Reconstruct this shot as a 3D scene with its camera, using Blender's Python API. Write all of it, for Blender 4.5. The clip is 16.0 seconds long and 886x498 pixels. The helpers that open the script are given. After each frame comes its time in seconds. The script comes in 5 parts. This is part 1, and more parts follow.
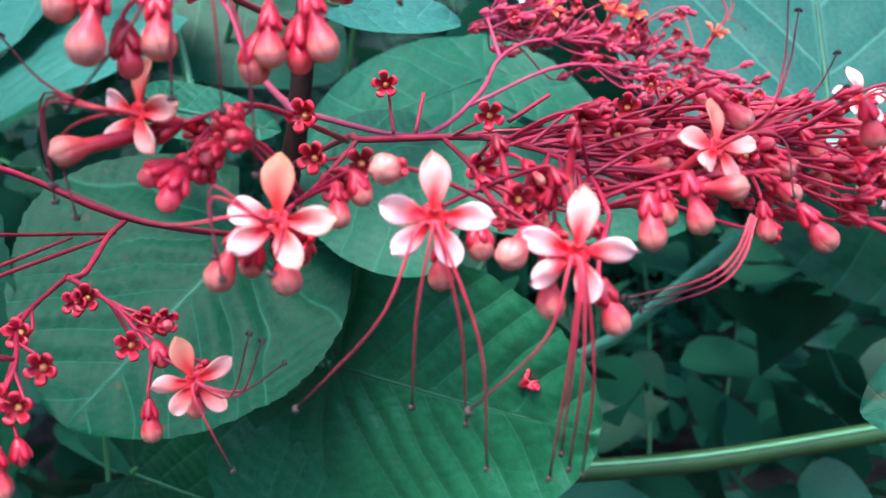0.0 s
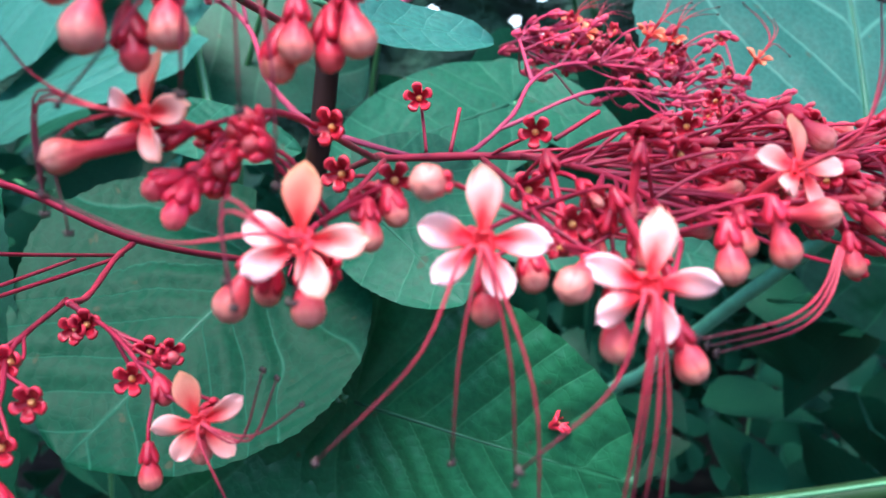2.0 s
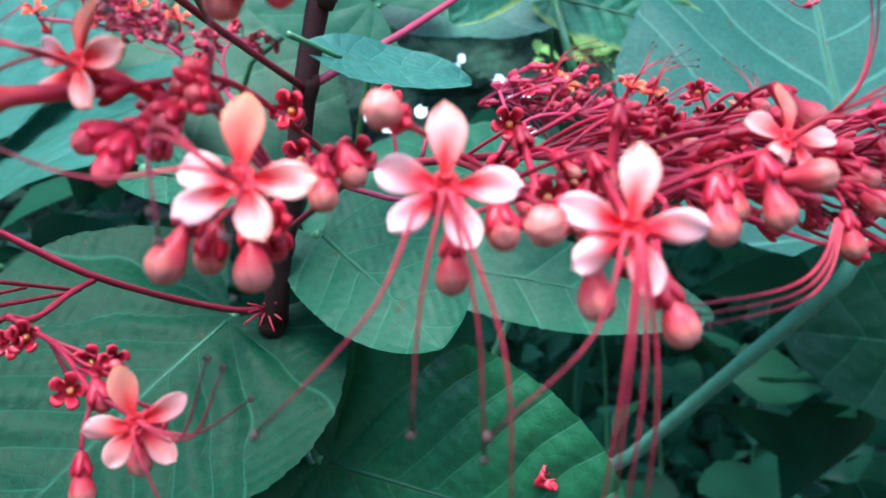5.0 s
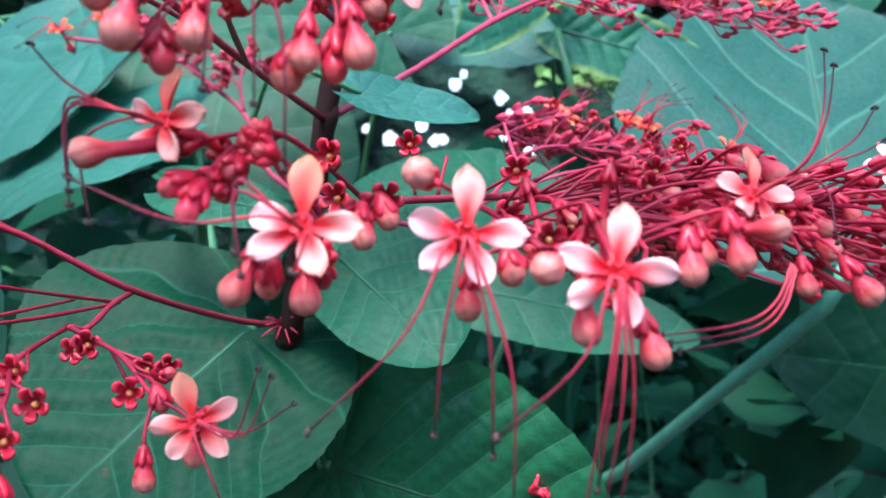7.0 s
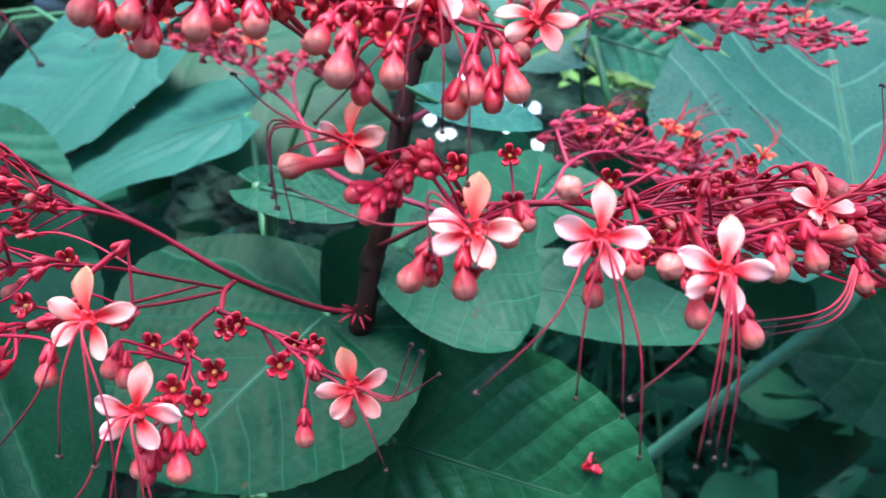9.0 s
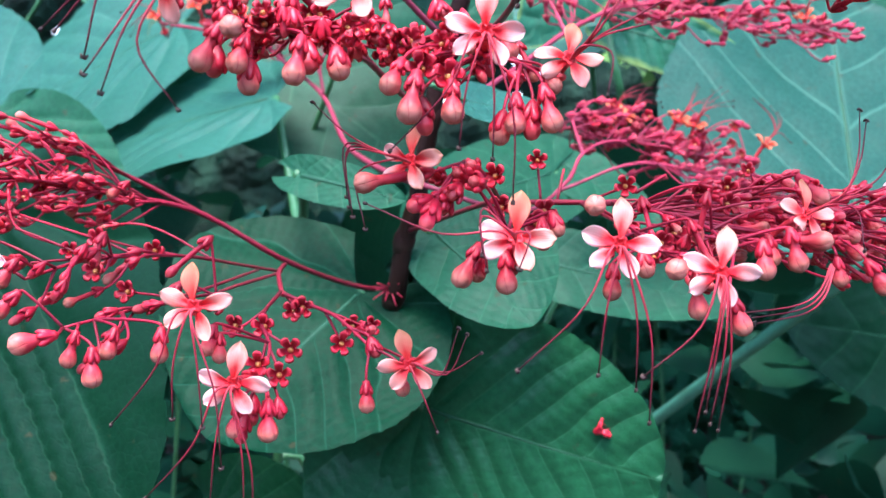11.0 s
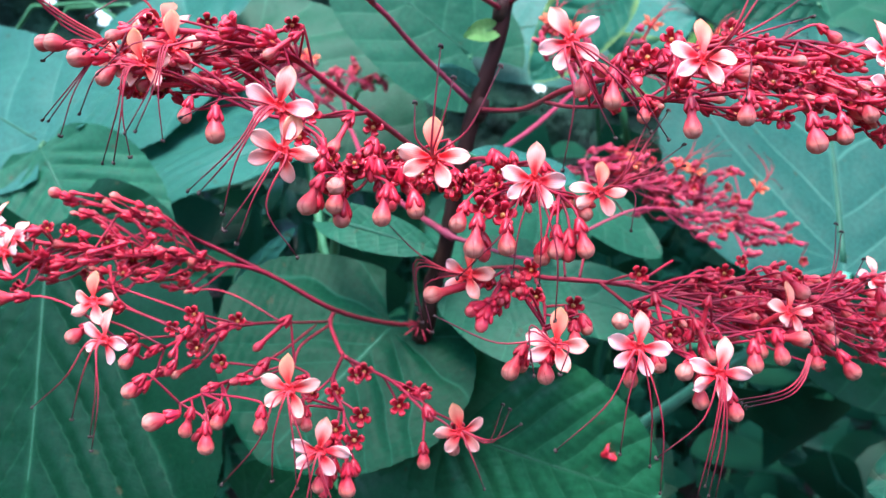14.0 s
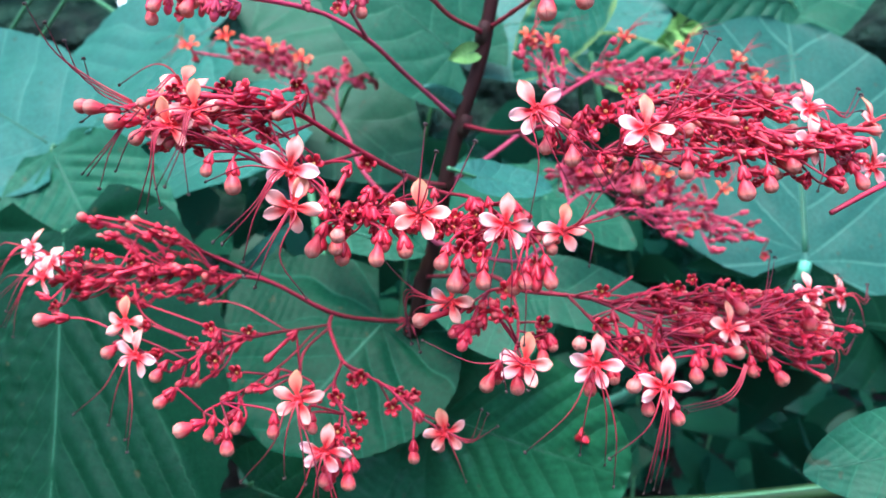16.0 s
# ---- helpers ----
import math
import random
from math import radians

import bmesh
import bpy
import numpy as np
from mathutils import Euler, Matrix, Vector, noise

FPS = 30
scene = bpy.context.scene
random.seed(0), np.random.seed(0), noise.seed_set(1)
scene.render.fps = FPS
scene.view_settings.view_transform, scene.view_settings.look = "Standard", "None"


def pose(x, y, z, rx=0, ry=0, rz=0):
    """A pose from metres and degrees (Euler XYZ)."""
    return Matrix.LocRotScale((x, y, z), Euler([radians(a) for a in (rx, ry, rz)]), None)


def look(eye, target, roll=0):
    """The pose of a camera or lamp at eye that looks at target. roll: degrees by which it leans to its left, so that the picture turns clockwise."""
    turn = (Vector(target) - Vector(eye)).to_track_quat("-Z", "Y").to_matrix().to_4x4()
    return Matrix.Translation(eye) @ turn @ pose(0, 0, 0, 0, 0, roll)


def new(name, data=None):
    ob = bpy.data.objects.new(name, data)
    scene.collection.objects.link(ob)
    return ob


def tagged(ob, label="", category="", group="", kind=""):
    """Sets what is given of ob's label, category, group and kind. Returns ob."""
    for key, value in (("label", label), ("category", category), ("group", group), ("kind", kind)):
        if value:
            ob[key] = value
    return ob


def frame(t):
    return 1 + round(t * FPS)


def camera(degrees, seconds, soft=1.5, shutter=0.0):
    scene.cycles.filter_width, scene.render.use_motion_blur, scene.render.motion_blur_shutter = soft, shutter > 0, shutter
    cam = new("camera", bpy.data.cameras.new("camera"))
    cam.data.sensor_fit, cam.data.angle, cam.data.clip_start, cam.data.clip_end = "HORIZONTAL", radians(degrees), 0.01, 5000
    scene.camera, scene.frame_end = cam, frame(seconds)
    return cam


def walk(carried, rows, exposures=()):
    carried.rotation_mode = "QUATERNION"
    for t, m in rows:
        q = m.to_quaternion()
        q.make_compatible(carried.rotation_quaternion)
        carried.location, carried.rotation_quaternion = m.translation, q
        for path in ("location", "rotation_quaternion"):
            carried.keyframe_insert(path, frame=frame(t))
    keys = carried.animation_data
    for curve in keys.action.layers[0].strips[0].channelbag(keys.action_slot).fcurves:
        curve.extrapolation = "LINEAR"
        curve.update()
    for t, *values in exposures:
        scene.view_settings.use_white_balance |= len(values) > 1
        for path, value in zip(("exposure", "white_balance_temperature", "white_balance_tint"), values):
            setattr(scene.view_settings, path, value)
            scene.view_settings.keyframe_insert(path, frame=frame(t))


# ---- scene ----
cam = camera(52.0, 16.0)
cam.data.dof.use_dof = True
cam.data.dof.focus_distance = 0.19
cam.data.dof.aperture_fstop = 32.0
METRES, EYE, TILT, LEAN, TURN = 0.25, 1.0, -12.0, 0.0, 0.0
ROWS = [
    (0.0, 0.0, 0.0, 0.0, 0.0, 0.0, -0.0),
    (0.5, -0.0079, 0.0409, 0.0175, 0.34, -0.07, -0.28),
    (1.0, -0.0099, 0.0817, 0.0069, 0.74, -0.29, -0.22),
    (1.5, -0.0047, 0.0913, -0.0133, 1.07, 0.58, -0.49),
    (2.0, -0.0148, 0.0657, -0.0017, 0.91, 2.0, -1.18),
    (2.5, -0.0115, 0.0601, -0.0302, 0.99, 2.99, -1.13),
    (3.0, -0.0169, 0.0795, -0.0404, 1.53, 5.42, -1.31),
    (3.5, -0.02, 0.101, -0.0527, 1.06, 5.65, -1.65),
    (4.0, -0.0227, 0.1163, -0.0672, 0.65, 5.78, -1.87),
    (4.5, -0.0027, 0.117, -0.0636, 0.26, 7.37, -0.74),
    (7.0, -0.0138, 0.0295, -0.0607, -0.18, 9.04, -2.25),
    (7.5, -0.0336, -0.0014, -0.0669, -0.11, 9.16, -2.67),
    (8.0, -0.0471, -0.0318, -0.0721, 0.04, 9.32, -3.09),
    (8.5, -0.0716, -0.0516, -0.0804, -0.04, 9.37, -3.05),
    (9.0, -0.0943, -0.076, -0.0782, -0.07, 8.64, -3.21),
    (9.5, -0.1108, -0.1031, -0.0693, 0.16, 7.6, -3.63),
    (12.0, -0.1463, -0.2496, -0.0407, 0.21, 6.18, -3.55),
    (12.5, -0.1624, -0.2697, -0.0093, 0.14, 5.86, -3.64),
    (13.0, -0.1636, -0.298, -0.0117, 0.23, 5.48, -3.79),
    (13.5, -0.1855, -0.3285, 0.0135, 0.01, 5.26, -3.7),
    (14.0, -0.1872, -0.3654, 0.0252, -0.32, 4.68, -4.08),
    (14.5, -0.1798, -0.431, 0.0289, -0.47, 4.62, -3.83),
    (15.0, -0.1904, -0.465, 0.0479, -0.25, 3.96, -4.47),
    (15.5, -0.1947, -0.4847, 0.073, -0.58, 2.69, -4.35),
    (16.0, -0.1874, -0.5079, 0.0892, -0.9, 2.32, -3.71),
]

walk(cam, [(t, pose(0, 0, EYE, TILT, LEAN, TURN) @ pose(METRES * x, METRES * y, METRES * z, 90 + pitch, roll, yaw)) for t, x, y, z, yaw, pitch, roll in ROWS], [(0.0, 2.83, 5870, 17.5), (3.5, 2.86, 5870, 18.0), (7.0, 2.76, 5900, 21.0), (9.0, 2.77, 5980, 21.5), (12.0, 2.85, 5960, 21.0), (13.0, 2.74, 5950, 21.0), (14.0, 2.74, 5870, 18.0), (16.0, 2.72, 5830, 16.0)])

# ---- world and light ----
SUN_EL, SUN_AZ = radians(68), radians(205)
world = bpy.data.worlds.new("overcast_sky")
scene.world = world
world.use_nodes = True
wn = world.node_tree.nodes
sky = wn.new("ShaderNodeTexSky")
sky.sky_type, sky.sun_disc, sky.sun_elevation, sky.sun_rotation = "NISHITA", False, SUN_EL, SUN_AZ
sky.air_density, sky.dust_density, sky.ozone_density = 1.0, 2.0, 2.0
wn["Background"].inputs["Strength"].default_value = 0.14
world.node_tree.links.new(sky.outputs[0], wn["Background"].inputs["Color"])
sun = new("sun", bpy.data.lights.new("sun", "SUN"))
sun.data.energy, sun.data.angle, sun.data.color = 0.8, radians(30), (1.0, 0.97, 0.92)
sun.matrix_world = look((0, 0, 3), (math.sin(SUN_AZ) * -math.cos(SUN_EL), math.cos(SUN_AZ) * -math.cos(SUN_EL), 3 - math.sin(SUN_EL)))


# ---- materials ----
def mat(name, rough=0.5, spec=0.4):
    m = bpy.data.materials.new(name)
    m.use_nodes = True
    b = m.node_tree.nodes["Principled BSDF"]
    b.inputs["Roughness"].default_value = rough
    b.inputs["Specular IOR Level"].default_value = spec
    return m, m.node_tree.nodes, m.node_tree.links, b


def ramp(n, stops):
    r = n.new("ShaderNodeValToRGB")
    e = r.color_ramp.elements
    e[0].position, e[0].color = stops[0][0], (*stops[0][1], 1)
    e[1].position, e[1].color = stops[1][0], (*stops[1][1], 1)
    for p, c in stops[2:]:
        e.new(p).color = (*c, 1)
    return r


def calc(n, l, op, a, b=None):
    k = n.new("ShaderNodeMath")
    k.operation = op
    for i, v in enumerate((a, b)):
        if v is None:
            continue
        if isinstance(v, (int, float)):
            k.inputs[i].default_value = v
        else:
            l.new(v, k.inputs[i])
    return k.outputs[0]


def mixed(n, l, fac, a, b, mode="MIX"):
    k = n.new("ShaderNodeMix")
    k.data_type, k.blend_type = "RGBA", mode
    for sock, v in ((k.inputs[0], fac), (k.inputs[6], a), (k.inputs[7], b)):
        if isinstance(v, (int, float)):
            sock.default_value = v
        elif isinstance(v, tuple):
            sock.default_value = (*v, 1)
        else:
            l.new(v, sock)
    return k.outputs[2]


def grain(n, l, scale, detail=4.0):
    c = n.new("ShaderNodeTexCoord")
    t = n.new("ShaderNodeTexNoise")
    t.inputs["Scale"].default_value, t.inputs["Detail"].default_value = scale, detail
    l.new(c.outputs["Object"], t.inputs["Vector"])
    return t.outputs["Fac"]


def bump(n, l, b, height, dist, strength=0.5):
    k = n.new("ShaderNodeBump")
    k.inputs["Distance"].default_value, k.inputs["Strength"].default_value = dist, strength
    l.new(height, k.inputs["Height"])
    l.new(k.outputs[0], b.inputs["Normal"])


def along(n, l):
    """The way along a piece (0 to 1) and across it, from its UV map."""
    u = n.new("ShaderNodeUVMap")
    s = n.new("ShaderNodeSeparateXYZ")
    l.new(u.outputs[0], s.inputs[0])
    return s.outputs[0], s.outputs[1]


def varied(n, l, colour, amount=0.3):
    """A colour that differs a little from piece to piece."""
    o = n.new("ShaderNodeObjectInfo")
    h = n.new("ShaderNodeHueSaturation")
    l.new(calc(n, l, "ADD", calc(n, l, "MULTIPLY", o.outputs["Random"], amount), 1.0 - amount / 2), h.inputs["Value"])
    l.new(colour, h.inputs["Color"])
    return h.outputs[0]


def petal_material(name, stops):
    """Soft petal skin: red at the claw, with the red running further out along the middle and fine veins along it."""
    m, n, l, b = mat(name, 0.5, 0.3)
    u, v = along(n, l)
    across = calc(n, l, "SUBTRACT", calc(n, l, "MULTIPLY", v, 2.0), 1.0)
    edge = calc(n, l, "MULTIPLY", calc(n, l, "POWER", calc(n, l, "ABSOLUTE", across), 1.5), 0.17)
    pos = calc(n, l, "ADD", u, calc(n, l, "MULTIPLY", calc(n, l, "SUBTRACT", grain(n, l, 900, 3), 0.5), 0.13))
    uvm = n.new("ShaderNodeUVMap")
    streaks = n.new("ShaderNodeTexNoise")
    stretch = n.new("ShaderNodeMapping")
    stretch.inputs["Scale"].default_value = (1.2, 11.0, 1.0)
    l.new(uvm.outputs[0], stretch.inputs["Vector"])
    l.new(stretch.outputs[0], streaks.inputs["Vector"])
    streaks.inputs["Scale"].default_value, streaks.inputs["Detail"].default_value = 2.0, 3.0
    pos = calc(n, l, "ADD", calc(n, l, "ADD", pos, edge), calc(n, l, "MULTIPLY", calc(n, l, "SUBTRACT", streaks.outputs["Fac"], 0.5), 0.13))
    r = ramp(n, stops)
    l.new(calc(n, l, "SUBTRACT", pos, 0.06), r.inputs[0])
    stripes = n.new("ShaderNodeTexWave")
    stripes.inputs["Scale"].default_value, stripes.inputs["Distortion"].default_value = 2.6, 2.0
    stripes.bands_direction = "Y"
    l.new(uvm.outputs[0], stripes.inputs["Vector"])
    c = mixed(n, l, 0.05, varied(n, l, r.outputs[0], 0.12), stripes.outputs[0], "SOFT_LIGHT")
    l.new(c, b.inputs["Base Color"])
    bump(n, l, b, calc(n, l, "ADD", stripes.outputs["Fac"], streaks.outputs["Fac"]), 0.00008, 0.22)
    b.inputs["Subsurface Weight"].default_value = 0.12
    b.inputs["Subsurface Radius"].default_value = (0.002, 0.001, 0.001)
    b.inputs["Subsurface Scale"].default_value = 0.5
    return m


PETAL_PINK = petal_material("petal_pink", [(0.0, (0.72, 0.008, 0.018)), (0.27, (0.80, 0.022, 0.035)), (0.38, (0.86, 0.12, 0.11)), (0.50, (0.90, 0.29, 0.25)), (0.66, (0.91, 0.41, 0.35)), (0.85, (0.92, 0.49, 0.43)), (1.0, (0.94, 0.56, 0.50))])
PETAL_RUST = petal_material("petal_rust", [(0.0, (0.55, 0.02, 0.015)), (0.4, (0.66, 0.09, 0.04)), (1.0, (0.72, 0.22, 0.09))])
PETAL_ORANGE = petal_material("petal_orange", [(0.0, (0.64, 0.012, 0.018)), (0.27, (0.72, 0.05, 0.04)), (0.48, (0.76, 0.17, 0.11)), (0.75, (0.74, 0.26, 0.15)), (1.0, (0.58, 0.21, 0.09))])
PETAL_SALMON = petal_material("petal_salmon", [(0.0, (0.72, 0.01, 0.018)), (0.27, (0.80, 0.03, 0.035)), (0.40, (0.86, 0.13, 0.10)), (0.55, (0.89, 0.29, 0.22)), (0.8, (0.90, 0.39, 0.30)), (1.0, (0.90, 0.44, 0.34))])
PETAL_PEACH = petal_material("petal_peach", [(0.0, (0.70, 0.01, 0.018)), (0.28, (0.78, 0.06, 0.06)), (0.48, (0.84, 0.26, 0.20)), (0.75, (0.86, 0.40, 0.31)), (1.0, (0.72, 0.28, 0.17))])


def skin_material(name, stops, rough, noise_scale, spec=0.4, amount=0.3, seams=0.0):
    """Waxy plant skin whose colour runs along the piece."""
    m, n, l, b = mat(name, rough, spec)
    u, v = along(n, l)
    f = grain(n, l, noise_scale, 4)
    pos = calc(n, l, "ADD", u, calc(n, l, "MULTIPLY", calc(n, l, "SUBTRACT", f, 0.5), 0.18))
    r = ramp(n, stops)
    l.new(pos, r.inputs[0])
    spots = ramp(n, [(0.3, (0.75, 0.75, 0.75)), (0.6, (1.0, 1.0, 1.0))])
    l.new(grain(n, l, noise_scale * 0.35, 6), spots.inputs[0])
    c = mixed(n, l, 1.0, r.outputs[0], spots.outputs[0], "MULTIPLY")
    h = f
    if seams:
        s = calc(n, l, "ABSOLUTE", calc(n, l, "SINE", calc(n, l, "MULTIPLY", calc(n, l, "ADD", v, calc(n, l, "MULTIPLY", u, 0.143)), 5 * math.pi)))
        line = ramp(n, [(0.0, (1, 1, 1)), (0.16, (0, 0, 0))])
        l.new(calc(n, l, "ADD", s, calc(n, l, "MULTIPLY", calc(n, l, "SUBTRACT", f, 0.5), 0.15)), line.inputs[0])
        k = calc(n, l, "MULTIPLY", line.outputs[0], calc(n, l, "GREATER_THAN", u, 0.5))
        c = mixed(n, l, calc(n, l, "MULTIPLY", k, seams), c, (0.42, 0.035, 0.045))
        blush = ramp(n, [(0.42, (0, 0, 0)), (0.72, (1, 1, 1))])
        l.new(grain(n, l, 330, 5), blush.inputs[0])
        c = mixed(n, l, calc(n, l, "MULTIPLY", blush.outputs[0], 0.45), c, (0.52, 0.06, 0.06))
        h = calc(n, l, "SUBTRACT", f, k)
    l.new(varied(n, l, c, amount), b.inputs["Base Color"])
    bump(n, l, b, h, 0.0003, 0.4)
    return m


TUBE_RED = skin_material("tube_red", [(0.0, (0.66, 0.04, 0.06)), (1.0, (0.78, 0.03, 0.04))], 0.42, 700)
BUD_PEACH = skin_material("bud_peach", [(0.0, (0.42, 0.011, 0.030)), (0.40, (0.48, 0.016, 0.036)), (0.52, (0.53, 0.045, 0.05)), (0.66, (0.58, 0.15, 0.105)), (0.85, (0.62, 0.235, 0.165)), (1.0, (0.60, 0.22, 0.15))], 0.42, 900, 0.3, seams=0.8)
BUD_RED = skin_material("bud_red", [(0.0, (0.42, 0.011, 0.032)), (0.6, (0.54, 0.020, 0.046)), (1.0, (0.64, 0.11, 0.10))], 0.32, 900, 0.28, 0.5)
CALYX_RED = skin_material("calyx_red", [(0.0, (0.28, 0.008, 0.018)), (0.5, (0.46, 0.011, 0.030)), (1.0, (0.62, 0.026, 0.048))], 0.30, 900, 0.34, 0.55)
# Pinker copies of the reds: haze and blur on back branches put into colour.
HAZED_RED = skin_material("hazed_pinkish_red", [(0.0, (0.34, 0.020, 0.052)), (0.6, (0.44, 0.030, 0.068)), (1.0, (0.56, 0.09, 0.10))], 0.5, 900, 0.2, 0.4)
STALK_HAZED = skin_material("stalk_hazed_pink", [(0.0, (0.28, 0.045, 0.075)), (0.5, (0.40, 0.035, 0.075)), (1.0, (0.48, 0.040, 0.085))], 0.5, 500, 0.2, 0.3)
STALK_DARK = skin_material("stalk_maroon", [(0.0, (0.17, 0.014, 0.024)), (0.5, (0.30, 0.016, 0.036)), (1.0, (0.46, 0.02, 0.048))], 0.45, 400, 0.25, 0.3)
OVARY = skin_material("ovary_yellow", [(0.0, (0.50, 0.16, 0.05)), (1.0, (0.66, 0.32, 0.09))], 0.4, 900)
STALK = skin_material("stalk_crimson", [(0.0, (0.18, 0.014, 0.028)), (0.5, (0.34, 0.015, 0.038)), (1.0, (0.50, 0.022, 0.050))], 0.40, 500, 0.24, 0.55)
FILAMENT = skin_material("filament_red", [(0.0, (0.70, 0.09, 0.10)), (0.40, (0.46, 0.035, 0.055)), (0.75, (0.16, 0.012, 0.025)), (1.0, (0.04, 0.012, 0.014))], 0.45, 900, 0.2)
ANTHER = skin_material("anther_dark", [(0.0, (0.03, 0.02, 0.02)), (1.0, (0.08, 0.05, 0.04))], 0.7, 1500, 0.2)
STEM_DARK = skin_material("stem_dark", [(0.0, (0.030, 0.022, 0.014)), (0.6, (0.022, 0.010, 0.007)), (1.0, (0.032, 0.009, 0.008))], 0.6, 300, 0.10)
PETIOLE = skin_material("petiole_green", [(0.0, (0.09, 0.37, 0.22)), (1.0, (0.13, 0.42, 0.26))], 0.45, 250, amount=0.1)
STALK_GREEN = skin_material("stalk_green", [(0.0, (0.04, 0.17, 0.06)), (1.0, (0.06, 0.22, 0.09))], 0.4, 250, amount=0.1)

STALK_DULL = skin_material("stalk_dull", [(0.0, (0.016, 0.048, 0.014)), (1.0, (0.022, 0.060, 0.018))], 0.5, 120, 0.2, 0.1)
MIDRIB = skin_material("midrib_green", [(0.0, (0.016, 0.095, 0.045)), (1.0, (0.010, 0.075, 0.034))], 0.5, 250, 0.25, 0.1)


def leaf_material(name, dark, light, vein, rough=0.46, spec=0.14, ior=1.5, margin=None):
    m, n, l, b = mat(name, rough, spec)
    b.inputs["IOR"].default_value = ior
    u, v = along(n, l)
    across = calc(n, l, "SUBTRACT", calc(n, l, "MULTIPLY", v, 2.0), 1.0)
    side = calc(n, l, "ABSOLUTE", across)
    field = n.new("ShaderNodeUVMap")
    field.uv_map = "veins"
    parts = n.new("ShaderNodeSeparateXYZ")
    l.new(field.outputs[0], parts.inputs[0])
    s, rung = parts.outputs[0], parts.outputs[1]
    tri = calc(n, l, "MULTIPLY", calc(n, l, "ABSOLUTE", calc(n, l, "SUBTRACT", calc(n, l, "FRACT", s), 0.5)), 2.0)
    line = ramp(n, [(0.90, (0, 0, 0)), (1.0, (1, 1, 1))])
    line.color_ramp.interpolation = "EASE"
    l.new(tri, line.inputs[0])
    mid = ramp(n, [(0.0, (1, 1, 1)), (0.035, (0, 0, 0))])
    mid.color_ramp.interpolation = "EASE"
    l.new(side, mid.inputs[0])
    ground = mixed(n, l, grain(n, l, 22, 5), dark, light)
    fine = ramp(n, [(0.35, (0.85, 0.85, 0.85)), (0.65, (1.08, 1.08, 1.08))])
    l.new(grain(n, l, 420, 4), fine.inputs[0])
    ground = mixed(n, l, 1.0, ground, fine.outputs[0], "MULTIPLY")
    lines = calc(n, l, "MAXIMUM", line.outputs[0], mid.outputs[0])
    cells = n.new("ShaderNodeTexVoronoi")
    cells.feature = "DISTANCE_TO_EDGE"
    cells.inputs["Scale"].default_value = 260.0
    l.new(n.new("ShaderNodeTexCoord").outputs["Object"], cells.inputs["Vector"])
    net = ramp(n, [(0.0, (1, 1, 1)), (0.10, (0, 0, 0))])
    l.new(cells.outputs["Distance"], net.inputs[0])
    c = mixed(n, l, calc(n, l, "MAXIMUM", calc(n, l, "MULTIPLY", lines, 0.45), calc(n, l, "MULTIPLY", net.outputs[0], 0.08)), ground, vein)
    specks = ramp(n, [(0.70, (0, 0, 0)), (0.74, (1, 1, 1))])
    l.new(grain(n, l, 130, 2), specks.inputs[0])
    c = mixed(n, l, calc(n, l, "MULTIPLY", specks.outputs[0], 0.55), c, (0.05, 0.045, 0.02))
    if margin:
        # Uneven yellow-green margin: light caught by the leaf edges, put into the colour.
        lit_edge = ramp(n, [(0.84, (0, 0, 0)), (1.02, (1, 1, 1))])
        l.new(calc(n, l, "ADD", side, calc(n, l, "MULTIPLY", calc(n, l, "SUBTRACT", grain(n, l, 55, 4), 0.5), 0.6)), lit_edge.inputs[0])
        c = mixed(n, l, lit_edge.outputs[0], c, margin)
    l.new(varied(n, l, c, 0.16), b.inputs["Base Color"])
    ribs = calc(n, l, "SINE", calc(n, l, "ADD", calc(n, l, "MULTIPLY", rung, 110.0), calc(n, l, "MULTIPLY", grain(n, l, 45, 3), 9.0)))
    h = calc(n, l, "SUBTRACT", calc(n, l, "MULTIPLY", grain(n, l, 160, 3), 0.3), calc(n, l, "MULTIPLY", lines, 0.35))
    h = calc(n, l, "SUBTRACT", calc(n, l, "ADD", h, calc(n, l, "MULTIPLY", ribs, 0.12)), calc(n, l, "MULTIPLY", net.outputs[0], 0.12))
    bump(n, l, b, h, 0.0008, 0.5)
    out = n["Material Output"]
    tr = n.new("ShaderNodeBsdfTranslucent")
    l.new(c, tr.inputs[0])
    sh = n.new("ShaderNodeMixShader")
    sh.inputs[0].default_value = 0.22
    l.new(b.outputs[0], sh.inputs[1])
    l.new(tr.outputs[0], sh.inputs[2])
    l.new(sh.outputs[0], out.inputs[0])
    return m


LEAF = leaf_material("leaf_green", (0.009, 0.078, 0.036), (0.015, 0.107, 0.050), (0.05, 0.20, 0.10))
LEAF_PALE = leaf_material("leaf_pale", (0.019, 0.114, 0.076), (0.030, 0.150, 0.102), (0.065, 0.215, 0.148), spec=0.2)
LEAF_FAN = leaf_material("leaf_fan", (0.011, 0.076, 0.050), (0.017, 0.098, 0.064), (0.10, 0.27, 0.18), spec=0.16)
# Darkened copy of the leaf green: shade on low leaves put into its colour.
LEAF_SHADED = leaf_material("leaf_shaded", (0.002, 0.024, 0.010), (0.004, 0.040, 0.016), (0.014, 0.080, 0.036), 0.40, 0.2, 1.3)
FOLIAGE = leaf_material("foliage_dark", (0.006, 0.056, 0.028), (0.011, 0.088, 0.042), (0.014, 0.08, 0.035), 0.45)
LEAF_TEAL = leaf_material("leaf_teal", (0.002, 0.033, 0.013), (0.004, 0.049, 0.021), (0.022, 0.115, 0.062), 0.45, 0.2, 1.25)
